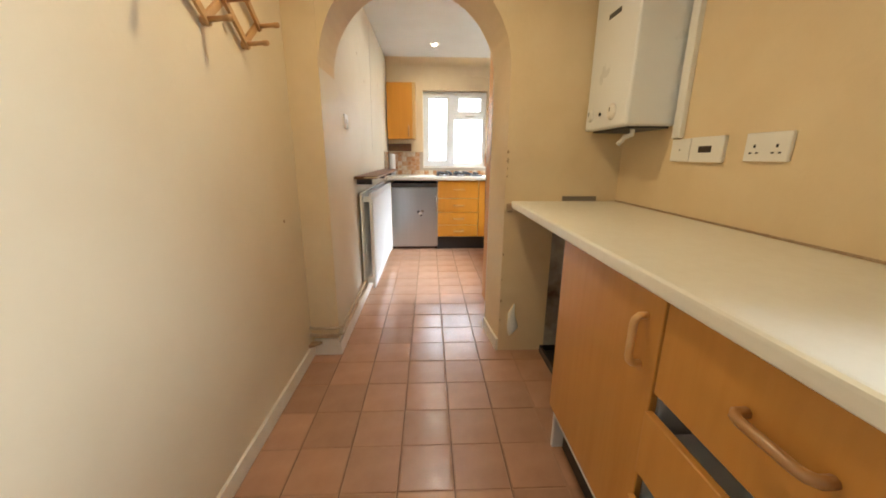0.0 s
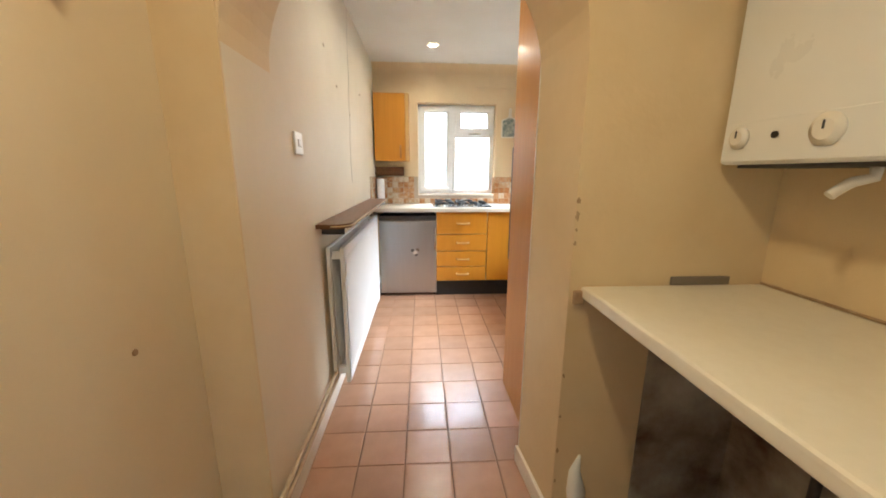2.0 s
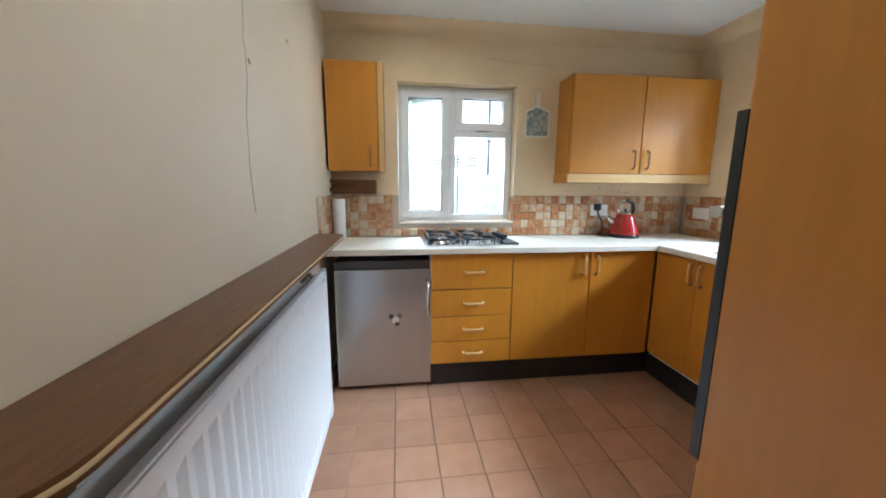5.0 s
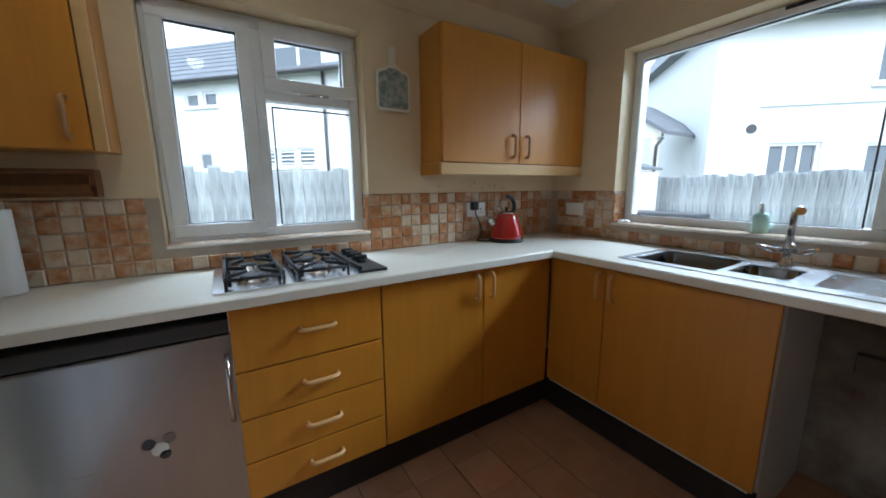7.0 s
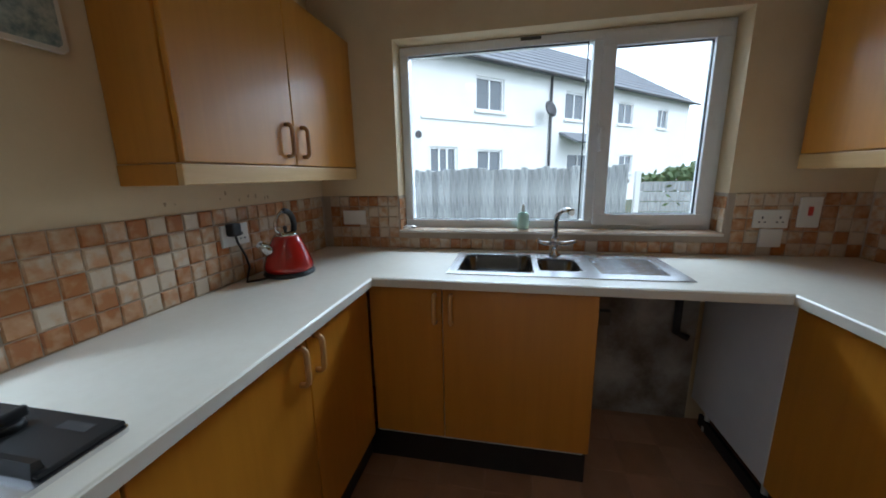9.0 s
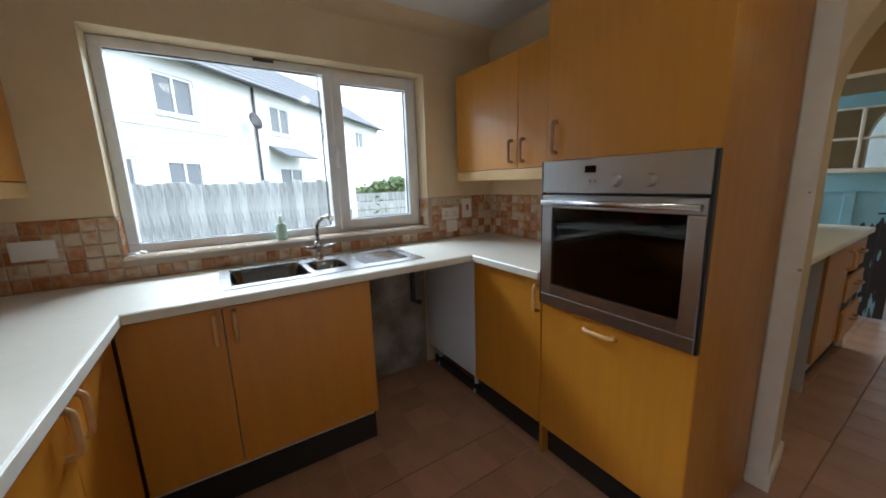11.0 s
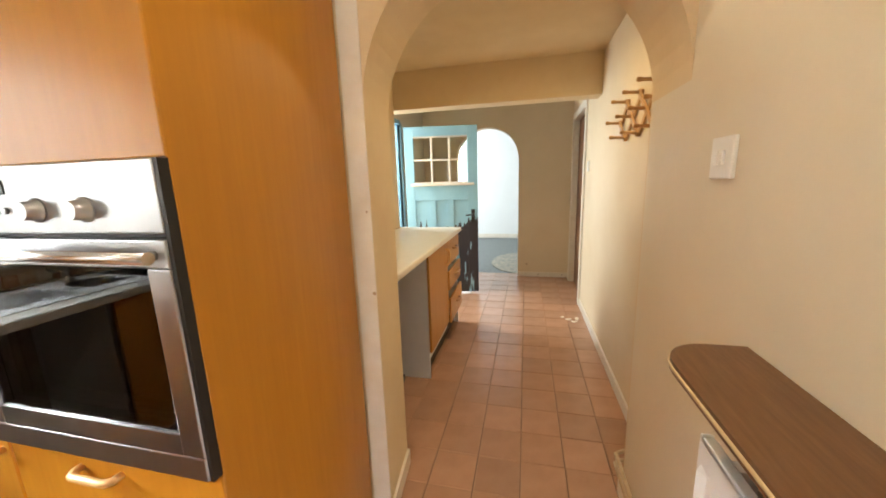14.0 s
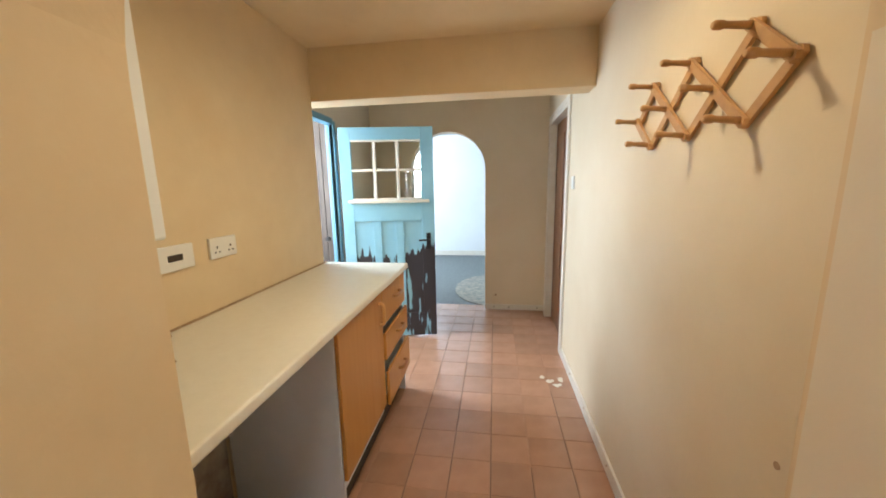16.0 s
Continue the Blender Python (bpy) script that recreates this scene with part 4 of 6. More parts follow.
RX = -0.176
for nm, x in (("front_panel", RX - 0.008), ("back_panel", RX - 0.075)):
    pnl = flutes(x, 0.011, 3.745, 5.06, 0.13, 0.862)
    pl = part(nm, pnl, M_ENAMEL, r)
    for y_ in (3.737, 5.057):
        part("side_seam", box(x - 0.012, x + 0.0075, y_, y_ + 0.011, 0.125, 0.866, 0.003), M_ENAMEL, pl)
    for z_ in (0.124, 0.856):
        part("edge_seam", box(x - 0.012, x + 0.0075, 3.748, 5.057, z_, z_ + 0.010, 0.003), M_ENAMEL, pl)
for y in (3.765, 5.02):
    part("connector", box(RX - 0.067, RX - 0.02, y, y + 0.025, 0.16, 0.20), M_ENAMEL, r)
    part("connector", box(RX - 0.067, RX - 0.02, y, y + 0.025, 0.80, 0.84), M_ENAMEL, r)
for y in (3.9, 4.8):
    part("bracket", box(XL, RX - 0.087, y, y + 0.03, 0.3, 0.75), M_ENAMEL, r)
part("valve", lathe([(0.012, 0.07), (0.016, 0.10), (0.018, 0.13), (0.014, 0.17), (0.01, 0.18)], RX - 0.02, 5.10, 14), M_WHITEPL, r, "white radiator valve")
solid("radiator_stay", box(-0.175, -0.165, 4.62, 4.74, 0.912, 0.922, 0.002), M_CHROME, "thin metal stay under the shelf front", "bracket")
sh = thing("radiator_shelf", (XL, 4.5, 0.985), "dark wood-grain shelf over the radiator with pale edge trim", "shelf")
so = [(XL + 0.002, 3.65)] + [(-0.210 + 0.085 * math.cos(radians(a)), 3.735 + 0.085 * math.sin(radians(a))) for a in range(-90, 1, 15)] + [(-0.125, 5.30)] + \
     [(-0.175 + 0.05 * math.cos(radians(a)), 5.30 + 0.05 * math.sin(radians(a))) for a in range(0, 91, 18)] + [(XL + 0.002, 5.35)]
part("board", prism(so, "z", 0.972, 0.993), M_DARKWOOD, sh)
part("edge_trim", tube([(x, y, 0.9825) for x, y in so[1:-1]], 0.0035, 6), M_GOLDTRIM, sh, "pale plastic edge strip")
for y in (3.75, 4.5, 5.1):
    part("bracket", box(XL, -0.17, y, y + 0.012, 0.93, 0.971), M_GREYPL, sh)

# pipes along the skirting
pp = thing("heating_pipes", (XL + 0.03, 3.3, 0.1), "two cream painted heating pipes along the skirting", "pipes")
for z, dx in ((0.138, 0.028), (0.182, 0.028)):
    part("pipe", tube([(XC, YC - 0.03, z), (XC + 0.03, YC - 0.04, z), (XL - 0.0, YC - 0.04, z), (XL + dx, YC - 0.02, z), (XL + dx, YC + 0.04, z),
                       (XL + dx, 3.5, z), (XL + dx, 3.66 + z, z), (XL + dx, 3.68 + z, z + 0.01), (XL + dx, 3.68 + z, 0.23)], 0.0085, 8), M_COPPER, pp)
solid("pipe_boxing", prism([(XC, YC - 0.075), (XC + 0.028, YC - 0.06), (XC + 0.062, YC - 0.024), (XC, YC - 0.024)], "z", 0.076, 0.092), M_STAIN, "broken dark plaster stub at the wall foot", "plaster")

# ---- ceiling lamps ----
for x, y, z in ((0.316, 5.31, ZK), (0.30, 4.06, ZK), (0.196, 2.32, ZC)):
    d_ = thing("downlight", (x, y, z - 0.012), "lit round recessed downlight with white ring", "ceiling light", "ceiling downlights")
    bm = bmesh.new()
    n_ = 24
    ri = [[bm.verts.new((x + q * math.cos(i_ * math.tau / n_), y + q * math.sin(i_ * math.tau / n_), zz)) for i_ in range(n_)] for q, zz in ((0.028, z - 0.004), (0.032, z - 0.012), (0.046, z - 0.008), (0.048, z - 0.001))]
    for a_, b_ in zip(ri, ri[1:]):
        for i_ in range(n_):
            bm.faces.new((a_[i_], a_[(i_ + 1) % n_], b_[(i_ + 1) % n_], b_[i_])).smooth = True
    part("ring", bm, M_GLOSS, d_)
    part("bulb", disc((x, y, z - 0.001), (0, 0, -1), 0.028, 0.004, 20), M_LAMP, d_, "glowing bulb")

# ---- corridor ----
XU = 0.716
wc2 = slab([(0.691, XD - 0.003, 1.26, YC - 0.003)], 0.862, 0.900, 0.011)
solid("corridor_worktop", wc2, M_WORKTOP, "long cream laminate worktop along the corridor", "worktop")
solid("worktop_seal", box(XD - 0.006, XD - 0.001, 1.27, YC - 0.004, 0.900, 0.906, 0.001), M_STAIN, "brown sealant line behind the worktop", "sealant")
u = thing("corridor_cupboard", (0.96, 2.0, 0.0), "single-door beech cupboard under the corridor worktop", "cupboard", "corridor base units")
part("side_panel", box(XU + T + 0.002, XD - 0.02, 2.268, 2.285, 0.0, 0.86), M_CARCASS, u, "pale melamine end panel")
part("body", box(XU + T + 0.002, XD - 0.02, 1.745, 2.267, 0.14, 0.86), M_CARCASS, u)
door_leaf(u, 1.748, 2.285, XU, 0.19, 0.858, "-x", (1.80, 0.74), "v", mat=M_BEECH_OLD)
u = thing("corridor_drawer_unit", (0.96, 1.49, 0.0), "beech drawer unit with fronts sagging and gaping", "drawers", "corridor base units")
# near-black block: the shade behind the gaping drawer fronts is put into its colour
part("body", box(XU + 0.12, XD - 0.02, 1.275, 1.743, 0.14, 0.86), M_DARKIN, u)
part("side_panel", box(XU + T + 0.002, XD - 0.02, 1.272, 1.288, 0.0, 0.86), M_CARCASS, u)
for z0, z1, tilt in ((0.648, 0.856, 0.0), (0.458, 0.612, 0.012), (0.19, 0.395, 0.02)):
    fr = box(XU - tilt, XU + T - tilt, 1.275, 1.742, z0, z1, 0.003)
    for v in fr.verts:
        v.co.z -= (v.co.y - 1.275) * tilt * 1.2
    leaf = part("drawer_front", fr, M_BEECH_OLD, u)
    bow_handle(leaf, (XU - tilt, 1.49, (z0 + z1) / 2 + 0.01), (0, 1, 0), (-1, 0, 0))
    part("drawer_box", box(XU + T, XD - 0.1, 1.30, 1.72, z0 + 0.02, z1 - 0.05), M_CARCASS, leaf, "white drawer box")
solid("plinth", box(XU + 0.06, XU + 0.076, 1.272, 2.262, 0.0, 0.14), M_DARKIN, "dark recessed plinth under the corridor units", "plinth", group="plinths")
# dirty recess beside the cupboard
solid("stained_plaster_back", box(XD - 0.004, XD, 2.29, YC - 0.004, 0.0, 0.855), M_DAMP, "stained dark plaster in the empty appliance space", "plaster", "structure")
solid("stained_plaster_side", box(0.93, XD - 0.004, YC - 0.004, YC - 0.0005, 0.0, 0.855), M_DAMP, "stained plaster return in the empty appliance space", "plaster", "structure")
tray = thing("appliance_tray", (1.07, 2.66, 0.0), "black plastic drip tray on the floor", "tray")
part("base", box(0.90, XD - 0.03, 2.33, YC - 0.02, 0.0, 0.012, 0.003), M_BLACK, tray)
for a_ in ((0.90, 0.912, 2.33, YC - 0.02), (XD - 0.042, XD - 0.03, 2.33, YC - 0.02), (0.912, XD - 0.042, 2.33, 2.342), (0.912, XD - 0.042, YC - 0.032, YC - 0.02)):
    part("rim", box(*a_, 0.012, 0.045, 0.003), M_BLACK, tray)
part("sticker", box(0.8985, 0.8998, 2.52, 2.55, 0.014, 0.04), M_WHITEPL, tray, "small white paper sticker")
pp = thing("waste_pipes", (1.15, 2.6, 0.03), "grey waste and water pipes in the appliance space", "pipes")
for y, h_ in ((2.62, 0.62), (2.72, 0.55)):
    part("pipe", tube([(XD - 0.03, y, 0.03), (XD - 0.03, y, h_), (XD - 0.03, y + 0.05, h_ + 0.03)], 0.012, 8), M_GREYPL, pp)
solid("worktop_end_block", box(0.664, 0.70, YC - 0.014, YC - 0.002, 0.842, 0.888, 0.006), M_STAIN, "broken brown filler where the worktop meets the wall", "filler")
solid("putty_lump", prism(rounded(0.965, 1.15, YC - 0.012, YC - 0.001, 0.005, 3), "z", 0.901, 0.925), M_BRACKET, "grey lump of old sealant on the worktop", "sealant")

# boiler
b = thing("boiler", (XD, 2.71, 1.255), "white wall-hung gas boiler with two dials", "boiler")
BX0, BY0, BY1 = 1.05, 2.605, YC - 0.012
cs = part("case", box(BX0, XD - 0.002, BY0, BY1, 1.255, 1.985, 0.010, segments=3), M_ENAMEL, b)
part("lower_panel", box(BX0 - 0.003, BX0 + 0.004, BY0 + 0.008, BY1 - 0.008, 1.262, 1.36, 0.002), M_ENAMEL, b)
for y, r_ in ((2.725, 0.034), (2.93, 0.028)):
    kn = part("dial", tube([(BX0 - 0.003, y, 1.322), (BX0 - 0.008, y, 1.322), (BX0 - 0.01, y, 1.322), (BX0 - 0.015, y, 1.322)], [r_, r_, r_ * 0.7, r_ * 0.62], 24), M_WHITEPL, b, "white round control dial")
    part("pointer", box(BX0 - 0.0165, BX0 - 0.015, y - 0.002, y + 0.002, 1.322, 1.34), M_GREYPL, kn)
part("button", disc((BX0 - 0.003, 2.835, 1.322), (-1, 0, 0), 0.008, 0.004, 16), M_BLACK, b, "small black reset button")
part("badge", box(BX0 - 0.0015, BX0 + 0.002, 2.75, 2.85, 1.715, 1.735), M_GREYPL, b, "plain dark badge")
part("base_tray", box(BX0 + 0.03, XD - 0.01, BY0 + 0.03, BY1 - 0.03, 1.246, 1.255), M_GREYPL, b)
part("drain_pipe", tube([(1.13, 2.69, 1.25), (1.13, 2.69, 1.225), (1.11, 2.71, 1.215), (1.11, 2.73, 1.20), (1.095, 2.735, 1.185)], 0.011, 8), M_WHITEPL, b, "bent white plastic outlet")
part("back_gasket", box(XD - 0.008, XD - 0.001, BY0 - 0.012, BY0, 1.25, 2.0), M_BLACK, b)
tr = thing("cable_trunking", (XD, 2.46, 1.2), "white upright cable trunking beside the boiler", "trunking")
part("channel", box(XD - 0.022, XD, 2.545, 2.59, 1.203, 2.0, 0.003), M_WHITEPL, tr)
part("ring_mark", disc((XD - 0.022, 2.567, 1.29), (-1, 0, 0), 0.018, 0.003, 20), M_WHITEPL, tr)

# expanding peg rack
rk = thing("peg_rack", (XC, 2.2, 1.65), "expanding wooden coat rack with round pegs on the wall", "coat rack")
N, Y0, Y1, Z0, Z1 = 2, 2.105, 2.58, 1.520, 1.712
step = (Y1 - Y0) / N
zm = (Z0 + Z1) / 2


def slat(ya, za, yb, zb, x):
    p, q = Vector((x, ya, za)), Vector((x, yb, zb))
    way = (q - p).normalized()
    side = Vector((1, 0, 0)).cross(way) * 0.012
    bm = bmesh.new()
    pts = [p - way * 0.012 - side, p - way * 0.018, p - way * 0.012 + side, q + way * 0.012 + side, q + way * 0.018, q + way * 0.012 - side]
    lo = [bm.verts.new(v) for v in pts]
    hi = [bm.verts.new(v + Vector((0.010, 0, 0))) for v in pts]
    bm.faces.new(lo[::-1])
    bm.faces.new(hi)
    for i in range(6):
        bm.faces.new((lo[i], lo[(i + 1) % 6], hi[(i + 1) % 6], hi[i]))
    return bm


pegs = []
for i in range(N):
    y = Y0 + step * i
    part("slat", slat(y, Z0, y + step, Z1, XC + 0.004), M_RACK, rk)
    part("slat", slat(y, Z1, y + step, Z0, XC + 0.015), M_RACK, rk)
    pegs += [(y, Z1), (y, Z0), (y + step / 2, zm)]
part("slat", slat(Y0 - step / 2, zm, Y0, Z1, XC + 0.004), M_RACK, rk)
part("slat", slat(Y0 - step / 2, zm, Y0, Z0, XC + 0.015), M_RACK, rk)
part("slat", slat(Y1, Z1, Y1 + step / 2, zm, XC + 0.015), M_RACK, rk)
pegs += [(Y1, Z1), (Y1, Z0), (Y0 - step / 2, zm), (Y1 + step / 2, zm)]
part("slat", slat(Y1, Z0, Y1 + step / 2, zm, XC + 0.004), M_RACK, rk)
for y, z in pegs:
    part("peg", tube([(XC + 0.002, y, z), (XC + 0.075, y, z + 0.006), (XC + 0.08, y, z + 0.006), (XC + 0.095, y, z + 0.007), (XC + 0.10, y, z + 0.007)], [0.009, 0.0075, 0.010, 0.010, 0.006], 10), M_RACK, rk, "turned wooden peg")

# pine door on the corridor's left
d = thing("door_1", (XC - 0.06, 0.2, 0.0), "closed stained pine door in a white frame", "door", kind="structure")
part("leaf", box(XC - 0.09, XC - 0.05, DY0 + 0.03, DY1 - 0.03, 0.005, DZ - 0.03, 0.003), M_PINE, d)
for y0, y1 in ((DY0 + 0.12, 0.19), (0.27, DY1 - 0.12)):
    for z0, z1 in ((0.2, 0.85), (1.0, 1.85)):
        part("panel", box(XC - 0.05, XC - 0.044, y0, y1, z0, z1, 0.006), M_PINE, d)
part("knob", tube([(XC - 0.05, 0.57, 0.98), (XC - 0.02, 0.57, 0.98), (XC + 0.0, 0.57, 0.98)], [0.012, 0.01, 0.024], 14), M_BLACK, d, "dark round door knob")
fr = box(XC - 0.13, XC + 0.016, DY0, DY0 + 0.028, 0, DZ, 0.003)
box(XC - 0.13, XC + 0.016, DY1 - 0.028, DY1, 0, DZ, 0.003, fr)
box(XC - 0.13, XC + 0.016, DY0 + 0.028, DY1 - 0.028, DZ - 0.028, DZ, 0.003, fr)
box(XC + 0.001, XC + 0.018, DY1, DY1 + 0.055, 0, DZ + 0.05, 0.003, fr)
box(XC + 0.001, XC + 0.018, DY0 - 0.055, DY0, 0, DZ + 0.05, 0.003, fr)
box(XC + 0.001, XC + 0.018, DY0, DY1, DZ, DZ + 0.05, 0.003, fr)
part("frame", fr, M_GLOSS, d, "white gloss door frame")
plate("light_switch", XC, XC + 0.01, 0.80, 0.875, 1.36, 1.45, "small white light switch beside the pine door", "switch")

# blue outer door, standing open
HX, HY, FX, FY = 1.45, 0.515, 0.655, 0.375
ang = math.degrees(math.atan2(FY - HY, FX - HX))
L = math.hypot(FX - HX, FY - HY)
bd = thing("door_2", (HX, HY, 0.0), "open light blue glazed door with peeling paint and rotten foot", "door", kind="structure")
DOOR = Matrix.Translation((HX, HY, 0)) @ Matrix.Rotation(radians(ang), 4, 'Z')


def on_door(bm):
    bmesh.ops.transform(bm, matrix=DOOR, verts=bm.verts)
    return bm


def peel_paint(name):
    """Light blue paint that has flaked off in upright tongues low on the door, baring black rotten wood."""
    m = material(name, (0.29, 0.54, 0.66), 0.4, other=(0.22, 0.45, 0.58), scale=5, amount=0.7, bump=0.06, bump_scale=60)
    n, l = m.node_tree.nodes, m.node_tree.links
    b_ = n["Principled BSDF"]
    src = b_.inputs["Base Color"].links[0].from_socket
    co = n.new("ShaderNodeTexCoord")
    mp = n.new("ShaderNodeMapping")
    mp.inputs["Scale"].default_value = (14, 14, 2.0)
    no = n.new("ShaderNodeTexNoise")
    no.inputs["Scale"].default_value, no.inputs["Detail"].default_value = 1.6, 6
    l.new(co.outputs["Object"], mp.inputs["Vector"])
    l.new(mp.outputs["Vector"], no.inputs["Vector"])
    sep = n.new("ShaderNodeSeparateXYZ")
    l.new(co.outputs["Object"], sep.inputs[0])
    hgt = n.new("ShaderNodeMapRange")
    hgt.inputs[1].default_value, hgt.inputs[2].default_value = 1.02, 0.76
    hgt.inputs[3].default_value, hgt.inputs[4].default_value = -0.34, 0.09
    l.new(sep.outputs["Z"], hgt.inputs[0])
    edge = n.new("ShaderNodeMapRange")
    edge.inputs[1].default_value, edge.inputs[2].default_value = -0.35, -0.80
    edge.inputs[3].default_value, edge.inputs[4].default_value = 0.0, 0.11
    l.new(sep.outputs["X"], edge.inputs[0])
    a1 = n.new("ShaderNodeMath")
    l.new(no.outputs["Fac"], a1.inputs[0])
    l.new(hgt.outputs[0], a1.inputs[1])
    a2 = n.new("ShaderNodeMath")
    l.new(a1.outputs[0], a2.inputs[0])
    l.new(edge.outputs[0], a2.inputs[1])
    cut = n.new("ShaderNodeMapRange")
    cut.inputs[1].default_value, cut.inputs[2].default_value = 0.555, 0.585
    l.new(a2.outputs[0], cut.inputs[0])
    mx = n.new("ShaderNodeMix")
    mx.data_type = "RGBA"
    mx.inputs[7].default_value = (0.035, 0.03, 0.035, 1)
    l.new(cut.outputs[0], mx.inputs[0])
    l.new(src, mx.inputs[6])
    l.new(mx.outputs[2], b_.inputs["Base Color"])
    return m


M_BLUE_SOUND = material("sound_light_blue_paint", (0.29, 0.54, 0.66), 0.4, other=(0.22, 0.45, 0.58), scale=5, amount=0.7, bump=0.06, bump_scale=60)
M_BLUE = peel_paint("peeling_light_blue_paint")
W_, TH = L, 0.044
for nm, bx in (("stile", (0.0, 0.10, 0.02, 1.905)), ("stile", (W_ - 0.11, W_, 0.02, 1.905)), ("top_rail", (0.10, W_ - 0.11, 1.80, 1.905)),
               ("lock_rail", (0.10, W_ - 0.11, 1.10, 1.29)), ("bottom_rail", (0.10, W_ - 0.11, 0.02, 0.24))):
    part(nm, on_door(box(bx[0], bx[1], -TH / 2, TH / 2, bx[2], bx[3], 0.003)), M_BLUE if bx[0] > 0.2 or nm == "bottom_rail" else M_BLUE_SOUND, bd)
inner = W_ - 0.21
for k_ in range(1, 3):
    xx = 0.10 + inner * k_ / 3
    part("muntin", on_door(box(xx - 0.035, xx + 0.035, -TH / 2 + 0.002, TH / 2 - 0.002, 0.24, 1.10, 0.003)), M_BLUE_SOUND, bd)
    part("glazing_bar", on_door(box(xx - 0.012, xx + 0.012, -TH / 2 + 0.003, TH / 2 - 0.003, 1.29, 1.80, 0.004)), M_GLOSS, bd, "cream glazing bar")
for k_ in range(3):
    x0 = 0.10 + inner * k_ / 3
    part("panel", on_door(box(x0, x0 + inner / 3, -0.009, 0.009, 0.24, 1.10)), M_BLUE, bd, "sunk blue panel")
    for z0, z1 in ((1.29, 1.545), (1.545, 1.80)):
        p = part("pane", on_door(box(x0 + 0.005, x0 + inner / 3 - 0.005, -0.002, 0.002, z0, z1)), M_OLDGLASS, bd, "old wavy glass pane")
        p.visible_shadow = False
part("glazing_bar", on_door(box(0.10, W_ - 0.11, -TH / 2 + 0.005, TH / 2 - 0.005, 1.535, 1.557, 0.004)), M_GLOSS, bd, "cream glazing bar")
for z in (1.29, 1.785):
    part("bead", on_door(box(0.10, W_ - 0.11, -TH / 2 - 0.003, TH / 2 + 0.003, z, z + 0.014, 0.003)), M_GLOSS, bd, "cream glazing bead")
part("weather_board", on_door(box(0.06, W_ - 0.04, -TH / 2 - 0.028, TH / 2 + 0.028, 1.262, 1.288, 0.006)), M_GLOSS, bd, "cream shelf rail below the panes")
hd = part("lock_plate", on_door(box(W_ - 0.075, W_ - 0.035, -TH / 2 - 0.004, TH / 2 + 0.004, 0.84, 0.99, 0.002)), M_BLACK, bd, "black lock plate")
part("lever", on_door(tube([(W_ - 0.055, -TH / 2, 0.93), (W_ - 0.055, -TH / 2 - 0.045, 0.93), (W_ - 0.14, -TH / 2 - 0.05, 0.928)], 0.008, 8)), M_BLACK, hd)
part("lever", on_door(tube([(W_ - 0.055, TH / 2, 0.93), (W_ - 0.055, TH / 2 + 0.045, 0.93), (W_ - 0.14, TH / 2 + 0.05, 0.928)], 0.008, 8)), M_BLACK, hd)
of = thing("door_frame", (XO, 0.9, 0.0), "blue painted frame of the outer doorway", "door frame", kind="structure")
part("jamb", box(XO - 0.01, XO + 0.065, OY0 - 0.045, OY0, 0, OZ, 0.004), M_BLUEFRAME, of)
part("jamb", box(XO + 0.02, XO + 0.05, OY0, OY0 + 0.018, 0, OZ - 0.03, 0.003), M_BLUEFRAME, of)
part("jamb", box(XO - 0.01, XO + 0.065, OY1, OY1 + 0.04, 0, OZ, 0.004), M_BLUEFRAME, of)
part("head", box(XO - 0.01, XO + 0.065, OY0, OY1, OZ - 0.03, OZ + 0.02, 0.004), M_BLUEFRAME, of)
pd = thing("door_3", (2.0, 0.29, 0.0), "dark weathered plank door with a black knob", "door", kind="structure")
for k_ in range(6):
    part("plank", box(1.60 + k_ * 0.13, 1.726 + k_ * 0.13, 0.265, 0.295, 0.01, 2.16, 0.004), M_OLDDOOR, pd)
part("knob", tube([(1.70, 0.295, 0.92), (1.70, 0.33, 0.92), (1.70, 0.335, 0.92), (1.70, 0.36, 0.92)], [0.01, 0.01, 0.025, 0.02], 14), M_BLACK, pd, "round black knob")

# far room rug and floor scrap
rg = prism([(0.10 + 0.55 * math.cos(a * math.tau / 40), -1.25 + 0.75 * math.sin(a * math.tau / 40)) for a in range(40)], "z", -0.006, 0.006)
solid("rug", rg, M_RUG, "oval patterned cream and grey rug on the carpet", "rug")
scr = bmesh.new()
rnd = random.Random(4)
for k_ in range(9):
    a, x, y = rnd.random() * 6, -0.30 + rnd.uniform(-0.07, 0.07), 1.085 + rnd.uniform(-0.05, 0.05)
    pts = [(x + rnd.uniform(0.01, 0.028) * math.cos(a + q), y + rnd.uniform(0.01, 0.028) * math.sin(a + q)) for q in (0, 1.2, 2.5, 3.6, 5)]
    prism(pts, "z", 0.001, 0.003 + 0.001 * k_ / 3, scr)
solid("plaster_crumbs", scr, M_GLOSS, "white flakes of plaster lying on the floor tiles", "debris")

# ---- small things in the kitchen ----
rl = thing("kitchen_roll", (-0.235, 5.80, 0.9), "upright white kitchen paper roll", "kitchen roll")
part("paper", lathe([(0.040, 0.902), (0.042, 0.906), (0.042, 1.165), (0.040, 1.168), (0.018, 1.168)], -0.225, 5.81, 24), M_PAPER, rl)
part("core", lathe([(0.018, 1.160), (0.018, 1.170), (0.016, 1.171)], -0.225, 5.81, 16), M_BRACKET, rl, "grey cardboard core")
hs = thing("roll_holder", (-0.15, 5.85, 1.2), "brown wooden wall rack under the narrow cupboard", "rack")
part("back", box(XL + 0.004, 0.022, YW - 0.026, YW - 0.012, 1.20, 1.292, 0.002), M_PINE, hs)
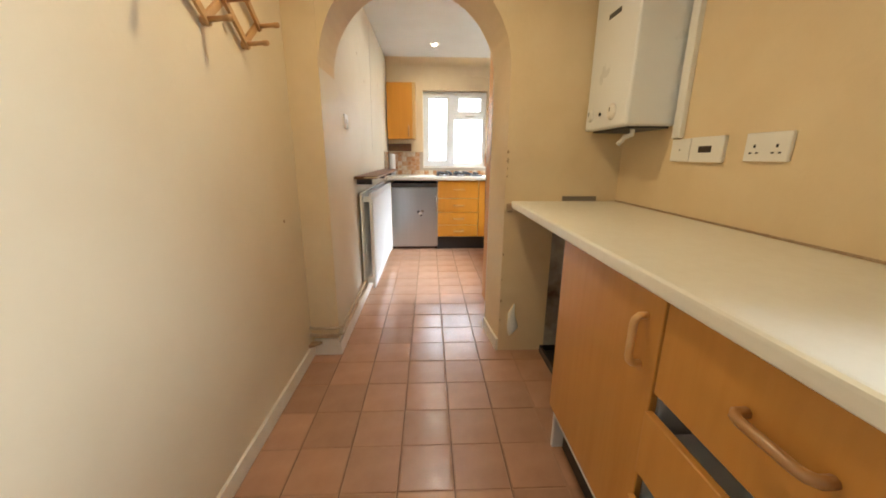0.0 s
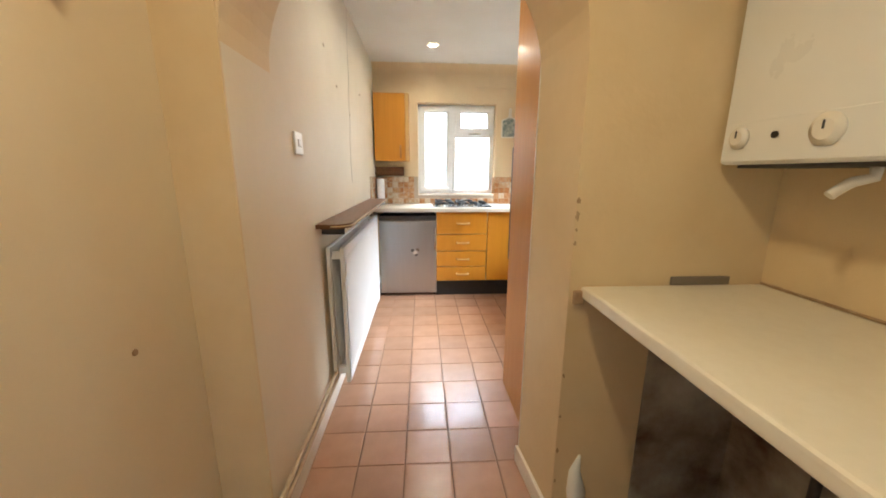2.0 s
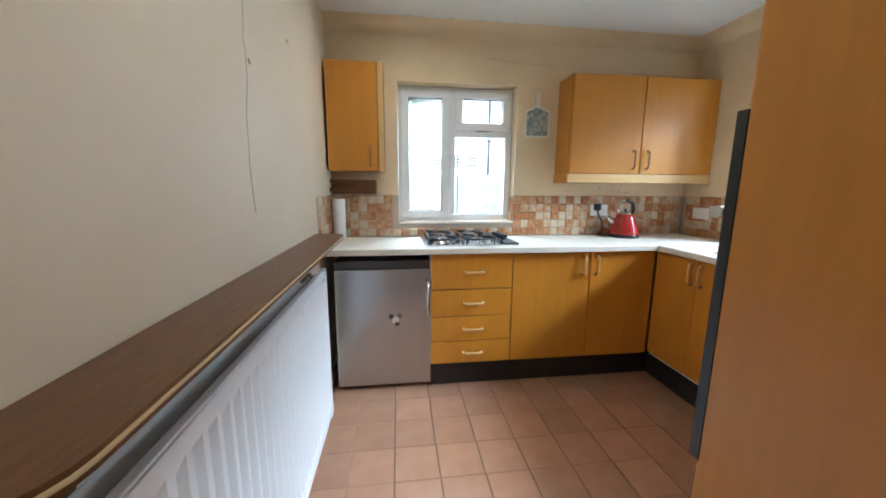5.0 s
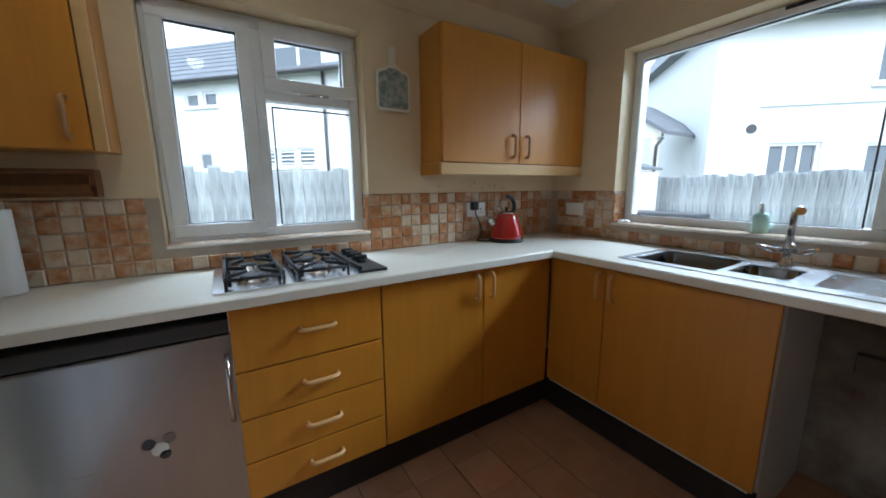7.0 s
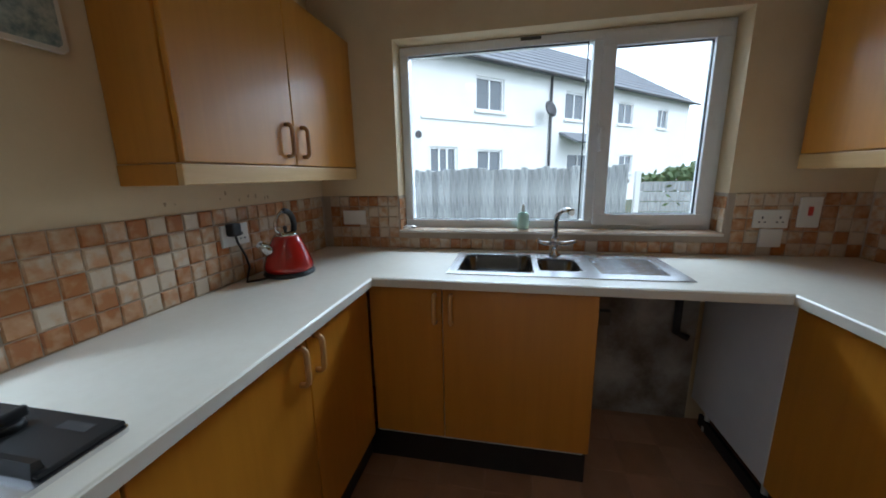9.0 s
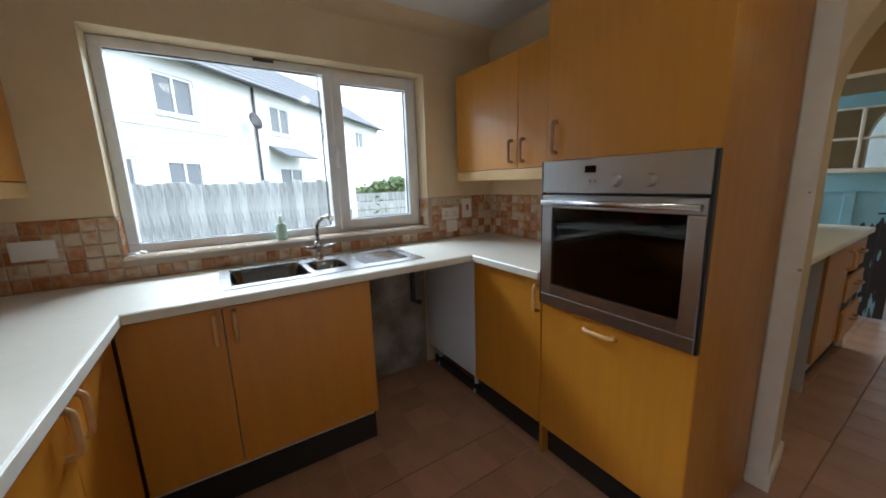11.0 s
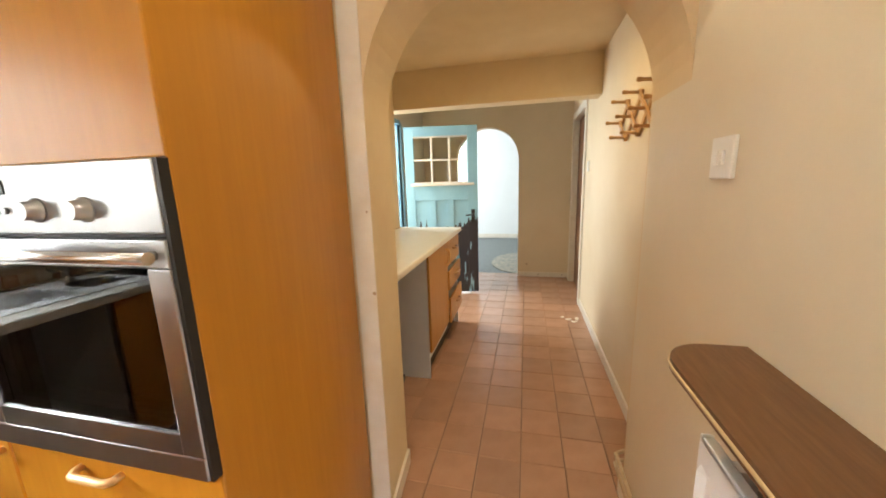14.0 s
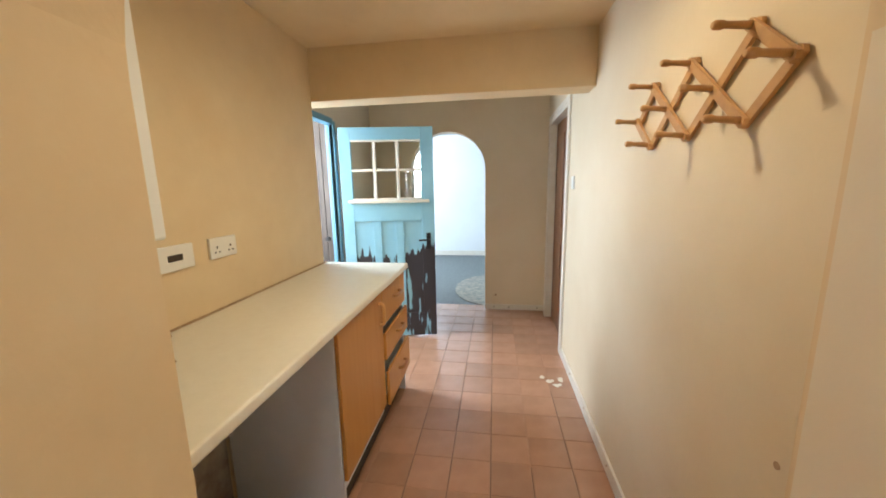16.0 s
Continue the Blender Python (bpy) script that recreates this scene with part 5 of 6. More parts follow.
part("shelf", box(XL + 0.004, 0.022, YW - 0.09, YW - 0.026, 1.278, 1.292, 0.003), M_PINE, hs)
part("rail", box(XL + 0.004, 0.022, YW - 0.09, YW - 0.08, 1.215, 1.24, 0.003), M_PINE, hs)
part("end", box(0.007, 0.022, YW - 0.09, YW - 0.026, 1.20, 1.278, 0.002), M_PINE, hs)
bo = thing("decorated_board", (1.138, YW, 1.62), "cream paddle-shaped board with a floral pattern hung on the wall", "chopping board")
pts = [(1.060, 1.610), (1.070, 1.600), (1.230, 1.600), (1.240, 1.610), (1.238, 1.775), (1.225, 1.788), (1.195, 1.796), (1.172, 1.812), (1.162, 1.84),
       (1.166, 1.875), (1.160, 1.895), (1.149, 1.902), (1.138, 1.895), (1.132, 1.875), (1.136, 1.84), (1.126, 1.812), (1.103, 1.796), (1.073, 1.788), (1.060, 1.775)]
part("board", prism(pts, "y", YW - 0.016, YW - 0.004), M_GLOSS, bo)
M_FLORAL = material("faded_floral_print", (0.55, 0.55, 0.47), 0.5, other=(0.10, 0.17, 0.17), scale=38, amount=1.0)
part("print", prism([(1.149 + (x - 1.149) * 0.88, 1.695 + (z - 1.695) * 0.88) for x, z in pts[:8] + pts[15:]], "y", YW - 0.0175, YW - 0.016), M_FLORAL, bo, "faded green floral print")
# stickers on the fridge
stk = thing("fridge_magnet", (0.14, 5.434, 0.44), "small dark and pale magnet on the fridge door", "magnet")
for x, z, r_, m_ in ((0.115, 0.475, 0.016, M_GREYPL), (0.165, 0.48, 0.016, M_BRACKET), (0.14, 0.452, 0.022, M_WHITEPL), (0.15, 0.43, 0.014, M_GREYPL)):
    part("petal", disc((x, 5.4345, z), (0, -1, 0), r_, 0.003, 14), m_, stk)
solid("fridge_sticker", box(-0.06, 0.005, 5.4335, 5.4348, 0.36, 0.44, 0.0003), M_STEEL, "faint clear sticker on the fridge door", "sticker")
# damaged wall in the empty space under the worktop
solid("stained_plaster_kitchen", box(XR - 0.005, XR - 0.0005, YO + 0.002, 4.52, 0.0, 0.858), M_DAMP, "damp stained plaster under the worktop", "plaster", "structure")
sb = thing("socket", (XR, 4.39, 0.52), "dark surface socket box low on the damp wall", "socket")
part("box", box(XR - 0.035, XR - 0.005, 4.312, 4.40, 0.515, 0.595, 0.004), M_GREYPL, sb)
part("faceplate", box(XR - 0.04, XR - 0.035, 4.315, 4.397, 0.518, 0.592, 0.002), M_BRACKET, sb)
solid("waste_pipe", tube([(XR - 0.03, 4.0, 0.86), (XR - 0.03, 4.0, 0.50), (XR - 0.05, 3.95, 0.48)], 0.018, 10), M_GREYPL, "dark waste pipe under the worktop", "pipe")
# cracks and old fixing holes in the plaster
ck = bmesh.new()
rnd = random.Random(7)
y, z, pts = 4.66, 2.29, []
while z > 1.12:
    pts.append((XL + 0.0005, y, z))
    z -= rnd.uniform(0.03, 0.07)
    y += rnd.uniform(-0.016, 0.014)
tube(pts, [0.0005 + 0.0010 * rnd.random() for _ in pts], 5, ck)
solid("wall_crack", ck, M_CRACK, "hairline crack running down the pale wall", "crack", "structure")
for k_, (y, z) in enumerate(((5.04, 1.835), (4.0, 1.86), (4.25, 1.72), (4.62, 1.62))):
    solid("fixing_hole", disc((XL - 0.0005, y, z), (1, 0.1, 0.2), 0.009, 0.003, 9), M_STAIN, "old brown fixing hole in the plaster", "hole", "structure")
def blot(x, z, r_, ya, yb, seed):
    """An uneven flat patch in the x, z plane."""
    q = random.Random(seed)
    pts_ = []
    for i in range(9):
        a_ = i * math.tau / 9
        pts_.append((x + r_ * q.uniform(0.4, 1.1) * math.cos(a_) * 0.6, z + r_ * q.uniform(0.5, 1.3) * math.sin(a_)))
    return prism(pts_, "y", ya, yb)


for k_, (z, s_) in enumerate(((1.155, 0.022), (1.11, 0.03), (1.07, 0.012), (1.03, 0.018), (0.60, 0.016), (0.45, 0.012), (0.32, 0.02), (0.2, 0.018))):
    solid("plaster_chip", blot(AX + AR + 0.006, z, s_ * 0.5, YC - 0.0012, YC - 0.0002, k_), M_STAIN, "chipped plaster on the arch corner", "chip", "structure")
ch = bmesh.new()
rnd = random.Random(3)
tube([(0.72, YC - 0.001, 0.10), (0.735, YC - 0.006, 0.16), (0.725, YC - 0.004, 0.24), (0.74, YC - 0.001, 0.30)], [0.008, 0.035, 0.02, 0.004], 7, ch)
solid("plaster_blister", ch, M_WHITEWALL, "white blown patch of plaster low on the wall", "plaster", "structure")
# marks on the end wall and the corridor wall
for x, z, s_ in ((0.10, 0.17, 0.012), (0.12, 0.165, 0.006)):
    solid("fixing_hole", disc((x, YE - 0.0005, z), (0, 1, 0.1), s_, 0.002, 9), M_STAIN, "old brown fixing hole in the plaster", "hole", "structure")
for y, z, s_ in ((2.78, 0.83, 0.008), (1.05, 0.05, 0.007), (1.45, 0.05, 0.006), (1.9, 0.05, 0.006)):
    solid("fixing_hole", disc((XC + (0.0135 if z < 0.07 else -0.0005), y, z), (1, 0, 0.1), s_, 0.002, 9), M_STAIN, "old brown fixing hole in the wall", "hole", "structure")
for x in (-0.36, -0.05, 0.12):
    solid("nail_hole", disc((x, YE + 0.0135, 0.03), (0, 1, 0), 0.007, 0.002, 8), M_BRACKET, "dark nail hole in the skirting", "hole", "structure")
for x, z, s_ in ((AX2 + AR2 + 0.004, 0.94, 0.007), (AX2 + AR2 + 0.012, 1.22, 0.004)):
    solid("plaster_chip", disc((x, YK + 0.0055, z), (0, 1, 0), s_, 0.001, 7), M_STAIN, "small brown chip on the arch corner", "chip", "structure")
# stain under the wall cupboard and cobweb crack along the ceiling
st = bmesh.new()
rnd = random.Random(9)
for k_ in range(9):
    x = 1.36 + rnd.uniform(0, 0.6)
    merge(st, blot(x, 1.235 + rnd.uniform(-0.02, 0.015), rnd.uniform(0.004, 0.013), YW - 0.0009, YW - 0.0002, 40 + k_))
solid("wall_stain", st, M_STAIN, "brown flaking stain under the wall cupboard", "stain", "structure")
cc = bmesh.new()
for k_ in range(14):
    x = 0.2 + k_ * 0.07 + rnd.uniform(-0.03, 0.03)
    tube([(x, YW - 0.09, ZK - 0.001), (x + rnd.uniform(0.01, 0.04), YW - 0.095, ZK - 0.001)], 0.002, 5, cc)
solid("ceiling_crack", cc, M_CRACK, "broken hairline crack along the ceiling edge", "crack", "structure")

# ---- outdoors ----
def ground_sheet():
    """A flat sheet to the horizon with a hole where the house stands."""
    bm = bmesh.new()
    xs, ys = [-900, -1.75, -0.6, 2.61, 3.12, 900], [-900, -3.76, -0.5, 6.14, 900]
    for i in range(5):
        for j in range(4):
            mx, my = (xs[i] + xs[i + 1]) / 2, (ys[j] + ys[j + 1]) / 2
            inside = (-1.75 < mx < 3.12 and -3.76 < my < -0.5) or (-0.6 < mx < 2.61 and -0.5 < my < 6.14)
            if not inside:
                v = [bm.verts.new((x, y, -0.15)) for x, y in ((xs[i], ys[j]), (xs[i + 1], ys[j]), (xs[i + 1], ys[j + 1]), (xs[i], ys[j + 1]))]
                bm.faces.new(v)
    bmesh.ops.remove_doubles(bm, verts=bm.verts, dist=0.001)
    return bm


solid("ground", ground_sheet(), M_GROUND, "dull green and grey garden ground", "ground", "structure")


def frame_of(origin, angle):
    m = Matrix.Translation(origin) @ Matrix.Rotation(radians(angle), 4, 'Z')

    def move(bm):
        bmesh.ops.transform(bm, matrix=m, verts=bm.verts)
        return bm
    return move


def house(name, origin, length, deep, eave, ridge, label, windows, doors=(), pipes=(), hip=1.5):
    """A rendered two-storey house. Local x runs along the front, local y goes back from it."""
    mv = frame_of(origin, -45)
    t_ = thing(name, origin, label, "house")
    wl = bmesh.new()
    cuts_x = sorted({0, length, *[w_[0] for w_ in windows], *[w_[1] for w_ in windows]})
    for a, c in zip(cuts_x, cuts_x[1:]):
        m_ = (a + c) / 2
        zs = [-0.2]
        for w_ in sorted((w_ for w_ in windows if w_[0] < m_ < w_[1]), key=lambda q: q[2]):
            box(a, c, 0, 0.3, zs[-1], w_[2], bm=wl)
            zs.append(w_[3])
        box(a, c, 0, 0.3, zs[-1], eave, bm=wl)
    box(0, 0.3, 0.3, deep, -0.2, eave, bm=wl)
    box(length - 0.3, length, 0.3, deep, -0.2, eave, bm=wl)
    box(0.3, length - 0.3, deep - 0.3, deep, -0.2, eave, bm=wl)
    part("wall", mv(wl), M_RENDER, t_)
    rf = bmesh.new()
    o_ = 0.35
    c_ = [(-o_, -o_, eave), (length + o_, -o_, eave), (length + o_, deep + o_, eave), (-o_, deep + o_, eave), (hip, deep / 2, ridge), (length - hip, deep / 2, ridge)]
    v = [rf.verts.new(p) for p in c_]
    for f_ in ((0, 1, 5, 4), (1, 2, 5), (2, 3, 4, 5), (3, 0, 4), (3, 2, 1, 0)):
        rf.faces.new([v[i] for i in f_])
    roof_ = part("roof", mv(rf), M_SLATE, t_, "grey slate roof")
    n_ = 9
    for k_ in range(1, n_):
        q = k_ / n_
        y_, z_ = -o_ + (deep / 2 + o_) * q, eave + (ridge - eave) * q
        part("slate_course", mv(box(-o_ + (hip + o_) * q, length + o_ - (hip + o_) * q, y_ - 0.02, y_ + 0.05, z_ - 0.01, z_ + 0.025)), M_SLATE, roof_)
    part("gutter", mv(tube([(-o_, -o_ - 0.05, eave - 0.04), (length + o_, -o_ - 0.05, eave - 0.04)], 0.06, 8)), M_GREYPL, t_, "dark gutter")
    for px in pipes:
        part("downpipe", mv(tube([(px, -0.08, eave - 0.05), (px, -0.08, 0.0)], 0.05, 8)), M_GREYPL, t_, "dark downpipe")
    for (x0, x1, z0, z1, lights) in windows:
        wd = part("window", mv(pane_frame(bmesh.new(), x0, x1, z0, z1, 0.05, 0.14, 0.07)), M_UPVC, t_)
        for i in range(lights):
            a, c = x0 + 0.07 + (x1 - x0 - 0.14) * i / lights, x0 + 0.07 + (x1 - x0 - 0.14) * (i + 1) / lights
            part("pane", mv(box(a + 0.03, c - 0.03, 0.10, 0.12, z0 + 0.07, z1 - 0.07)), M_DARKGLASS, wd, "dark reflecting pane")
            if i:
                part("mullion", mv(box(a - 0.03, a + 0.03, 0.06, 0.14, z0 + 0.07, z1 - 0.07)), M_UPVC, wd)
        part("sill", mv(box(x0 - 0.08, x1 + 0.08, -0.08, 0.05, z0 - 0.08, z0)), M_RENDER, wd)
    return t_, mv


# house seen by the wide window; its front runs away at forty-five degrees
he, mv_e = house("rendered_house", (10.9, 8.4, 0.0), 19.0, 7.0, 5.0, 7.6, "white rendered semi-detached house with a slate roof beyond the fence",
      [(1.3, 2.4, 1.35, 2.2, 3), (3.25, 4.45, 1.3, 2.15, 2), (3.2, 4.5, 3.45, 4.55, 2), (7.9, 9.2, 3.45, 4.55, 2), (8.2, 9.8, 1.2, 2.1, 2), (11.8, 13.1, 3.5, 4.5, 2), (12.2, 13.4, 1.2, 2.1, 2), (15.5, 16.6, 3.5, 4.5, 2)],
      pipes=(6.95,))
ds = part("satellite_dish", mv_e(lathe([(0.02, 0.0), (0.16, 0.03), (0.30, 0.10), (0.31, 0.105), (0.03, 0.012)], 0, 0, 20)), M_GREYPL, he, "grey satellite dish")
for v in ds.data.vertices:
    p_ = v.co + ORIGIN[he] - Vector((10.9, 8.4, 0))
    q_ = Matrix.Rotation(radians(75), 3, Vector((0.7, -0.7, 0))) @ p_
    v.co = q_ + Vector((10.9 + 0.707 * 6.5 - 0.25, 8.4 - 0.707 * 6.5 - 0.25, 3.65)) - ORIGIN[he]
part("porch_roof", mv_e(prism([(-0.9, 2.45), (0.0, 2.85), (0.0, 2.95), (-0.95, 2.5)], "x", 7.6, 9.6)), M_SLATE, he, "small lean-to porch roof")
part("string_course", mv_e(box(1.0, 6.0, -0.05, 0.0, 3.05, 3.13)), M_RENDER, he)
part("vent", mv_e(tube([(0.9, -0.03, 2.55), (0.9, 0.0, 2.55)], 0.11, 16)), M_GREYPL, he, "round dark wall vent")

hn, mv_n = house("rendered_house", (-6.5, 26.8, 0.0), 17.0, 7.0, 5.0, 7.8, "white rendered house with louvred windows behind the side fence",
      [(8.6, 9.2, 4.15, 4.65, 1), (9.4, 10.0, 4.15, 4.65, 1), (8.9, 9.5, 1.9, 2.55, 1), (12.3, 13.0, 1.95, 2.6, 1), (13.1, 13.8, 1.95, 2.6, 1), (11.5, 12.2, 1.95, 2.6, 1)], pipes=(14.3,))
for x0 in (11.56, 12.36, 13.16):
    for k_ in range(4):
        part("louvre", mv_n(box(x0, x0 + 0.58, 0.03, 0.09, 2.06 + k_ * 0.13, 2.10 + k_ * 0.13)), M_UPVC, hn, "white louvre slat")
gb = prism([(-0.05, 4.9), (3.2, 4.9), (3.2, 5.6), (1.6, 6.9), (-0.05, 5.6)], "y", -0.02, 1.8)
bmesh.ops.translate(gb, verts=gb.verts, vec=(12.0, 0, 0))
part("dormer", mv_n(gb), M_RENDER, hn, "white gabled dormer")
for sx in (-1, 1):
    pr = prism([(1.575 + sx * 0.0, 7.0), (1.575 + sx * 2.0, 5.4), (1.575 + sx * 2.0, 5.55), (1.575, 7.15)], "y", -0.3, 1.8)
    bmesh.ops.translate(pr, verts=pr.verts, vec=(12.0, 0, 0))
    part("dormer_roof", mv_n(pr), M_SLATE, hn)
for k_ in range(2):
    part("dormer_window", mv_n(box(12.6 + k_ * 0.9, 13.35 + k_ * 0.9, -0.06, 0.0, 5.1, 5.8)), M_DARKGLASS, hn)


# fences
def fence(name, p0, p1, top, label, seed, width=0.15, far=False):
    p0, p1 = Vector((*p0, 0)), Vector((*p1, 0))
    way = (p1 - p0).normalized()
    n_ = int((p1 - p0).length / width)
    rnd_ = random.Random(seed)
    t_ = thing(name, (*p0[:2], -0.15), label, "fence", "garden fences")
    ang_ = math.degrees(math.atan2(way.y, way.x))
    mv = frame_of(p0, ang_)
    shapes = []
    for k_ in range(6):
        bm = box(0.001, width - 0.001, 0, 0.02, -0.15, top + rnd_.uniform(-0.05, 0.06))
        for v in bm.verts:
            if v.co.z > 0:
                v.co.z += rnd_.uniform(-0.02, 0.02)
        bmesh.ops.transform(bm, matrix=Matrix.Rotation(radians(ang_), 4, 'Z'), verts=bm.verts)
        me = bpy.data.meshes.new("board")
        bm.to_mesh(me)
        bm.free()
        me.materials.append(M_FENCE)
        shapes.append(me)
    for i in range(n_):
        ob = new("board", shapes[rnd_.randrange(6)])
        ob.parent = t_
        ob.location = p0 + way * (i * width) - ORIGIN[t_] + Vector((0, 0, 0)) + way.cross(Vector((0, 0, 1))) * (0.012 * (i % 2))
        ob.location.z = 0.15
    for z in (0.3, top - 0.35):
        part("rail", mv(box(0, (p1 - p0).length, 0.035, 0.08, z, z + 0.07)), M_FENCE, t_)
    return t_


fence("fence", (9.4, 10.6), (8.2, 2.55), 1.42, "tall weathered grey close-boarded garden fence", 11)
fence("fence", (-3.2, 9.9), (5.2, 9.9), 1.47, "weathered grey board fence close to the small window", 12)
fn = thing("panel_fence", (8.3, 0.5, -0.15), "low horizontal board fence with concrete posts under a hedge", "fence", "garden fences")
for k_ in range(6):
    part("board", box(8.25, 8.275, -4.5, 2.4, -0.1 + k_ * 0.2, 0.085 + k_ * 0.2, 0.004), M_FENCE, fn)
for k_ in range(4):
    part("post", box(8.18, 8.28, 2.4 - k_ * 1.8 - 0.05, 2.4 - k_ * 1.8 + 0.05, -0.15, 1.3, 0.01), M_RENDER, fn, "pale concrete fence post")
# hedge: many small leaves in clumps
hg = bmesh.new()
rnd = random.Random(21)
for k_ in range(5200):
    y = rnd.uniform(-4.5, 2.1)
    top = 1.35 + 0.35 * noise.noise((y * 0.7, 3.1, 0)) + 0.2 * noise.noise((y * 2.3, 1.0, 0))
    z = top - abs(rnd.gauss(0, 0.28))
    if z < 0.2:
        continue
    x = 8.75 + rnd.gauss(0, 0.22)
    c_ = Vector((x, y, z))
    a_ = Vector((rnd.gauss(0, 1), rnd.gauss(0, 1), rnd.gauss(0, 1))).normalized()
    b_ = a_.orthogonal().normalized()
    s_ = rnd.uniform(0.04, 0.085)
    v = [hg.verts.new(c_ + q) for q in (a_ * s_, b_ * s_ * 0.5, -a_ * s_, -b_ * s_ * 0.5)]
    hg.faces.new(v)
me_h = solid("hedge", hg, M_LEAF, "overgrown green garden hedge behind the low fence", "hedge", "stuff")
# timber canopy and shed
cp = thing("garden_canopy", (10.2, 10.3, -0.15), "white timber gabled canopy with dark tiled roof", "canopy")
for y in (9.25, 11.5):
    part("post", box(10.0, 10.14, y - 0.07, y + 0.07, -0.15, 2.42), M_GLOSS, cp)
part("tie_beam", box(10.0, 10.12, 9.1, 11.65, 2.42, 2.58, 0.01), M_GLOSS, cp)
for s_ in (-1, 1):
    part("rafter", prism([(10.375 + s_ * 1.3, 2.45), (10.375 + s_ * 1.3, 2.6), (10.375, 3.42), (10.375, 3.27)], "x", 9.98, 10.12), M_GLOSS, cp)
    part("strut", prism([(10.375, 2.58), (10.375 + s_ * 0.08, 2.58), (10.375 + s_ * 0.66, 3.0), (10.375 + s_ * 0.60, 3.06)], "x", 10.02, 10.1), M_GLOSS, cp)
    part("roof_slope", prism([(10.375 + s_ * 1.45, 2.46), (10.375 + s_ * 1.45, 2.56), (10.375, 3.56), (10.375, 3.44)], "x", 9.9, 12.0), M_SLATE, cp, "dark tiled roof slope")
part("king_post", box(10.02, 10.1, 10.30, 10.45, 2.58, 3.35), M_GLOSS, cp)
part("downpipe", tube([(9.93, 9.0, 2.4), (9.93, 9.15, 2.2), (9.93, 9.15, 0.0)], 0.04, 8), M_GREYPL, cp, "dark downpipe")
sd = thing("garden_shed", (8.2, 9.0, -0.15), "pale clapboard garden shed with a felt roof", "shed")
for k_ in range(12):
    part("board", box(7.2, 7.225, 8.25, 9.4, -0.15 + k_ * 0.14, -0.02 + k_ * 0.14, 0.003), M_RENDER, sd)
part("body", box(7.225, 8.4, 8.25, 9.4, -0.15, 1.5), M_RENDER, sd)
part("roof", prism([(8.2, 1.53), (9.5, 1.85), (9.5, 1.90), (8.2, 1.58)], "x", 7.1, 8.45), M_SLATE, sd, "grey felt roof")
solid("garden_trough", box(6.3, 6.8, 6.6, 8.0, -0.15, 0.78, 0.02), M_GREYPL, "dark low garden trough", "trough")

# ---- wall tiles ----
def splash_material():
    """Glazed tiles, from cream to burnt orange, each with its own cloud of colour."""
    m = bpy.data.materials.new("mottled_orange_wall_tile")
    m.use_nodes = True
    n, l = m.node_tree.nodes, m.node_tree.links
    b_ = n["Principled BSDF"]
    info, co, no, add = n.new("ShaderNodeObjectInfo"), n.new("ShaderNodeTexCoord"), n.new("ShaderNodeTexNoise"), n.new("ShaderNodeVectorMath")
    cmb = n.new("ShaderNodeCombineXYZ")
    mul = n.new("ShaderNodeMath")
    mul.operation = "MULTIPLY"
    mul.inputs[1].default_value = 37.0
    l.new(info.outputs["Random"], mul.inputs[0])
    for k_ in range(3):
        l.new(mul.outputs[0], cmb.inputs[k_])
    l.new(co.outputs["Object"], add.inputs[0])
    l.new(cmb.outputs[0], add.inputs[1])
    l.new(add.outputs[0], no.inputs["Vector"])
    no.inputs["Scale"].default_value, no.inputs["Detail"].default_value = 26, 3
    ma = n.new("ShaderNodeMath")
    ma.operation = "MULTIPLY_ADD"
    ma.inputs[1].default_value = 1.5
    l.new(no.outputs["Fac"], ma.inputs[0])
    off = n.new("ShaderNodeMapRange")
    off.inputs[3].default_value, off.inputs[4].default_value = -0.72, 0.12
    l.new(info.outputs["Random"], off.inputs[0])
    l.new(off.outputs[0], ma.inputs[2])
    ramp = n.new("ShaderNodeValToRGB")
    e = ramp.color_ramp.elements
    e[0].position, e[0].color = 0.15, (0.62, 0.50, 0.36, 1)
    e[1].position, e[1].color = 0.85, (0.38, 0.15, 0.05, 1)
    mid = e.new(0.5)
    mid.color = (0.52, 0.30, 0.155, 1)
    l.new(ma.outputs[0], ramp.inputs[0])
    l.new(ramp.outputs[0], b_.inputs["Base Color"])
    b_.inputs["Roughness"].default_value = 0.22
    bp = n.new("ShaderNodeBump")
    bp.inputs["Strength"].default_value, bp.inputs["Distance"].default_value = 0.25, 0.003
    l.new(no.outputs["Fac"], bp.inputs["Height"])
    l.new(bp.outputs[0], b_.inputs["Normal"])
    return m


M_SPLASH = splash_material()
M_SILLTILE = material("pale_glazed_sill_tile", (0.70, 0.58, 0.45), 0.25, other=(0.56, 0.34, 0.20), scale=9, amount=0.7, bump=0.05, random=0.10)
PT = 0.0582


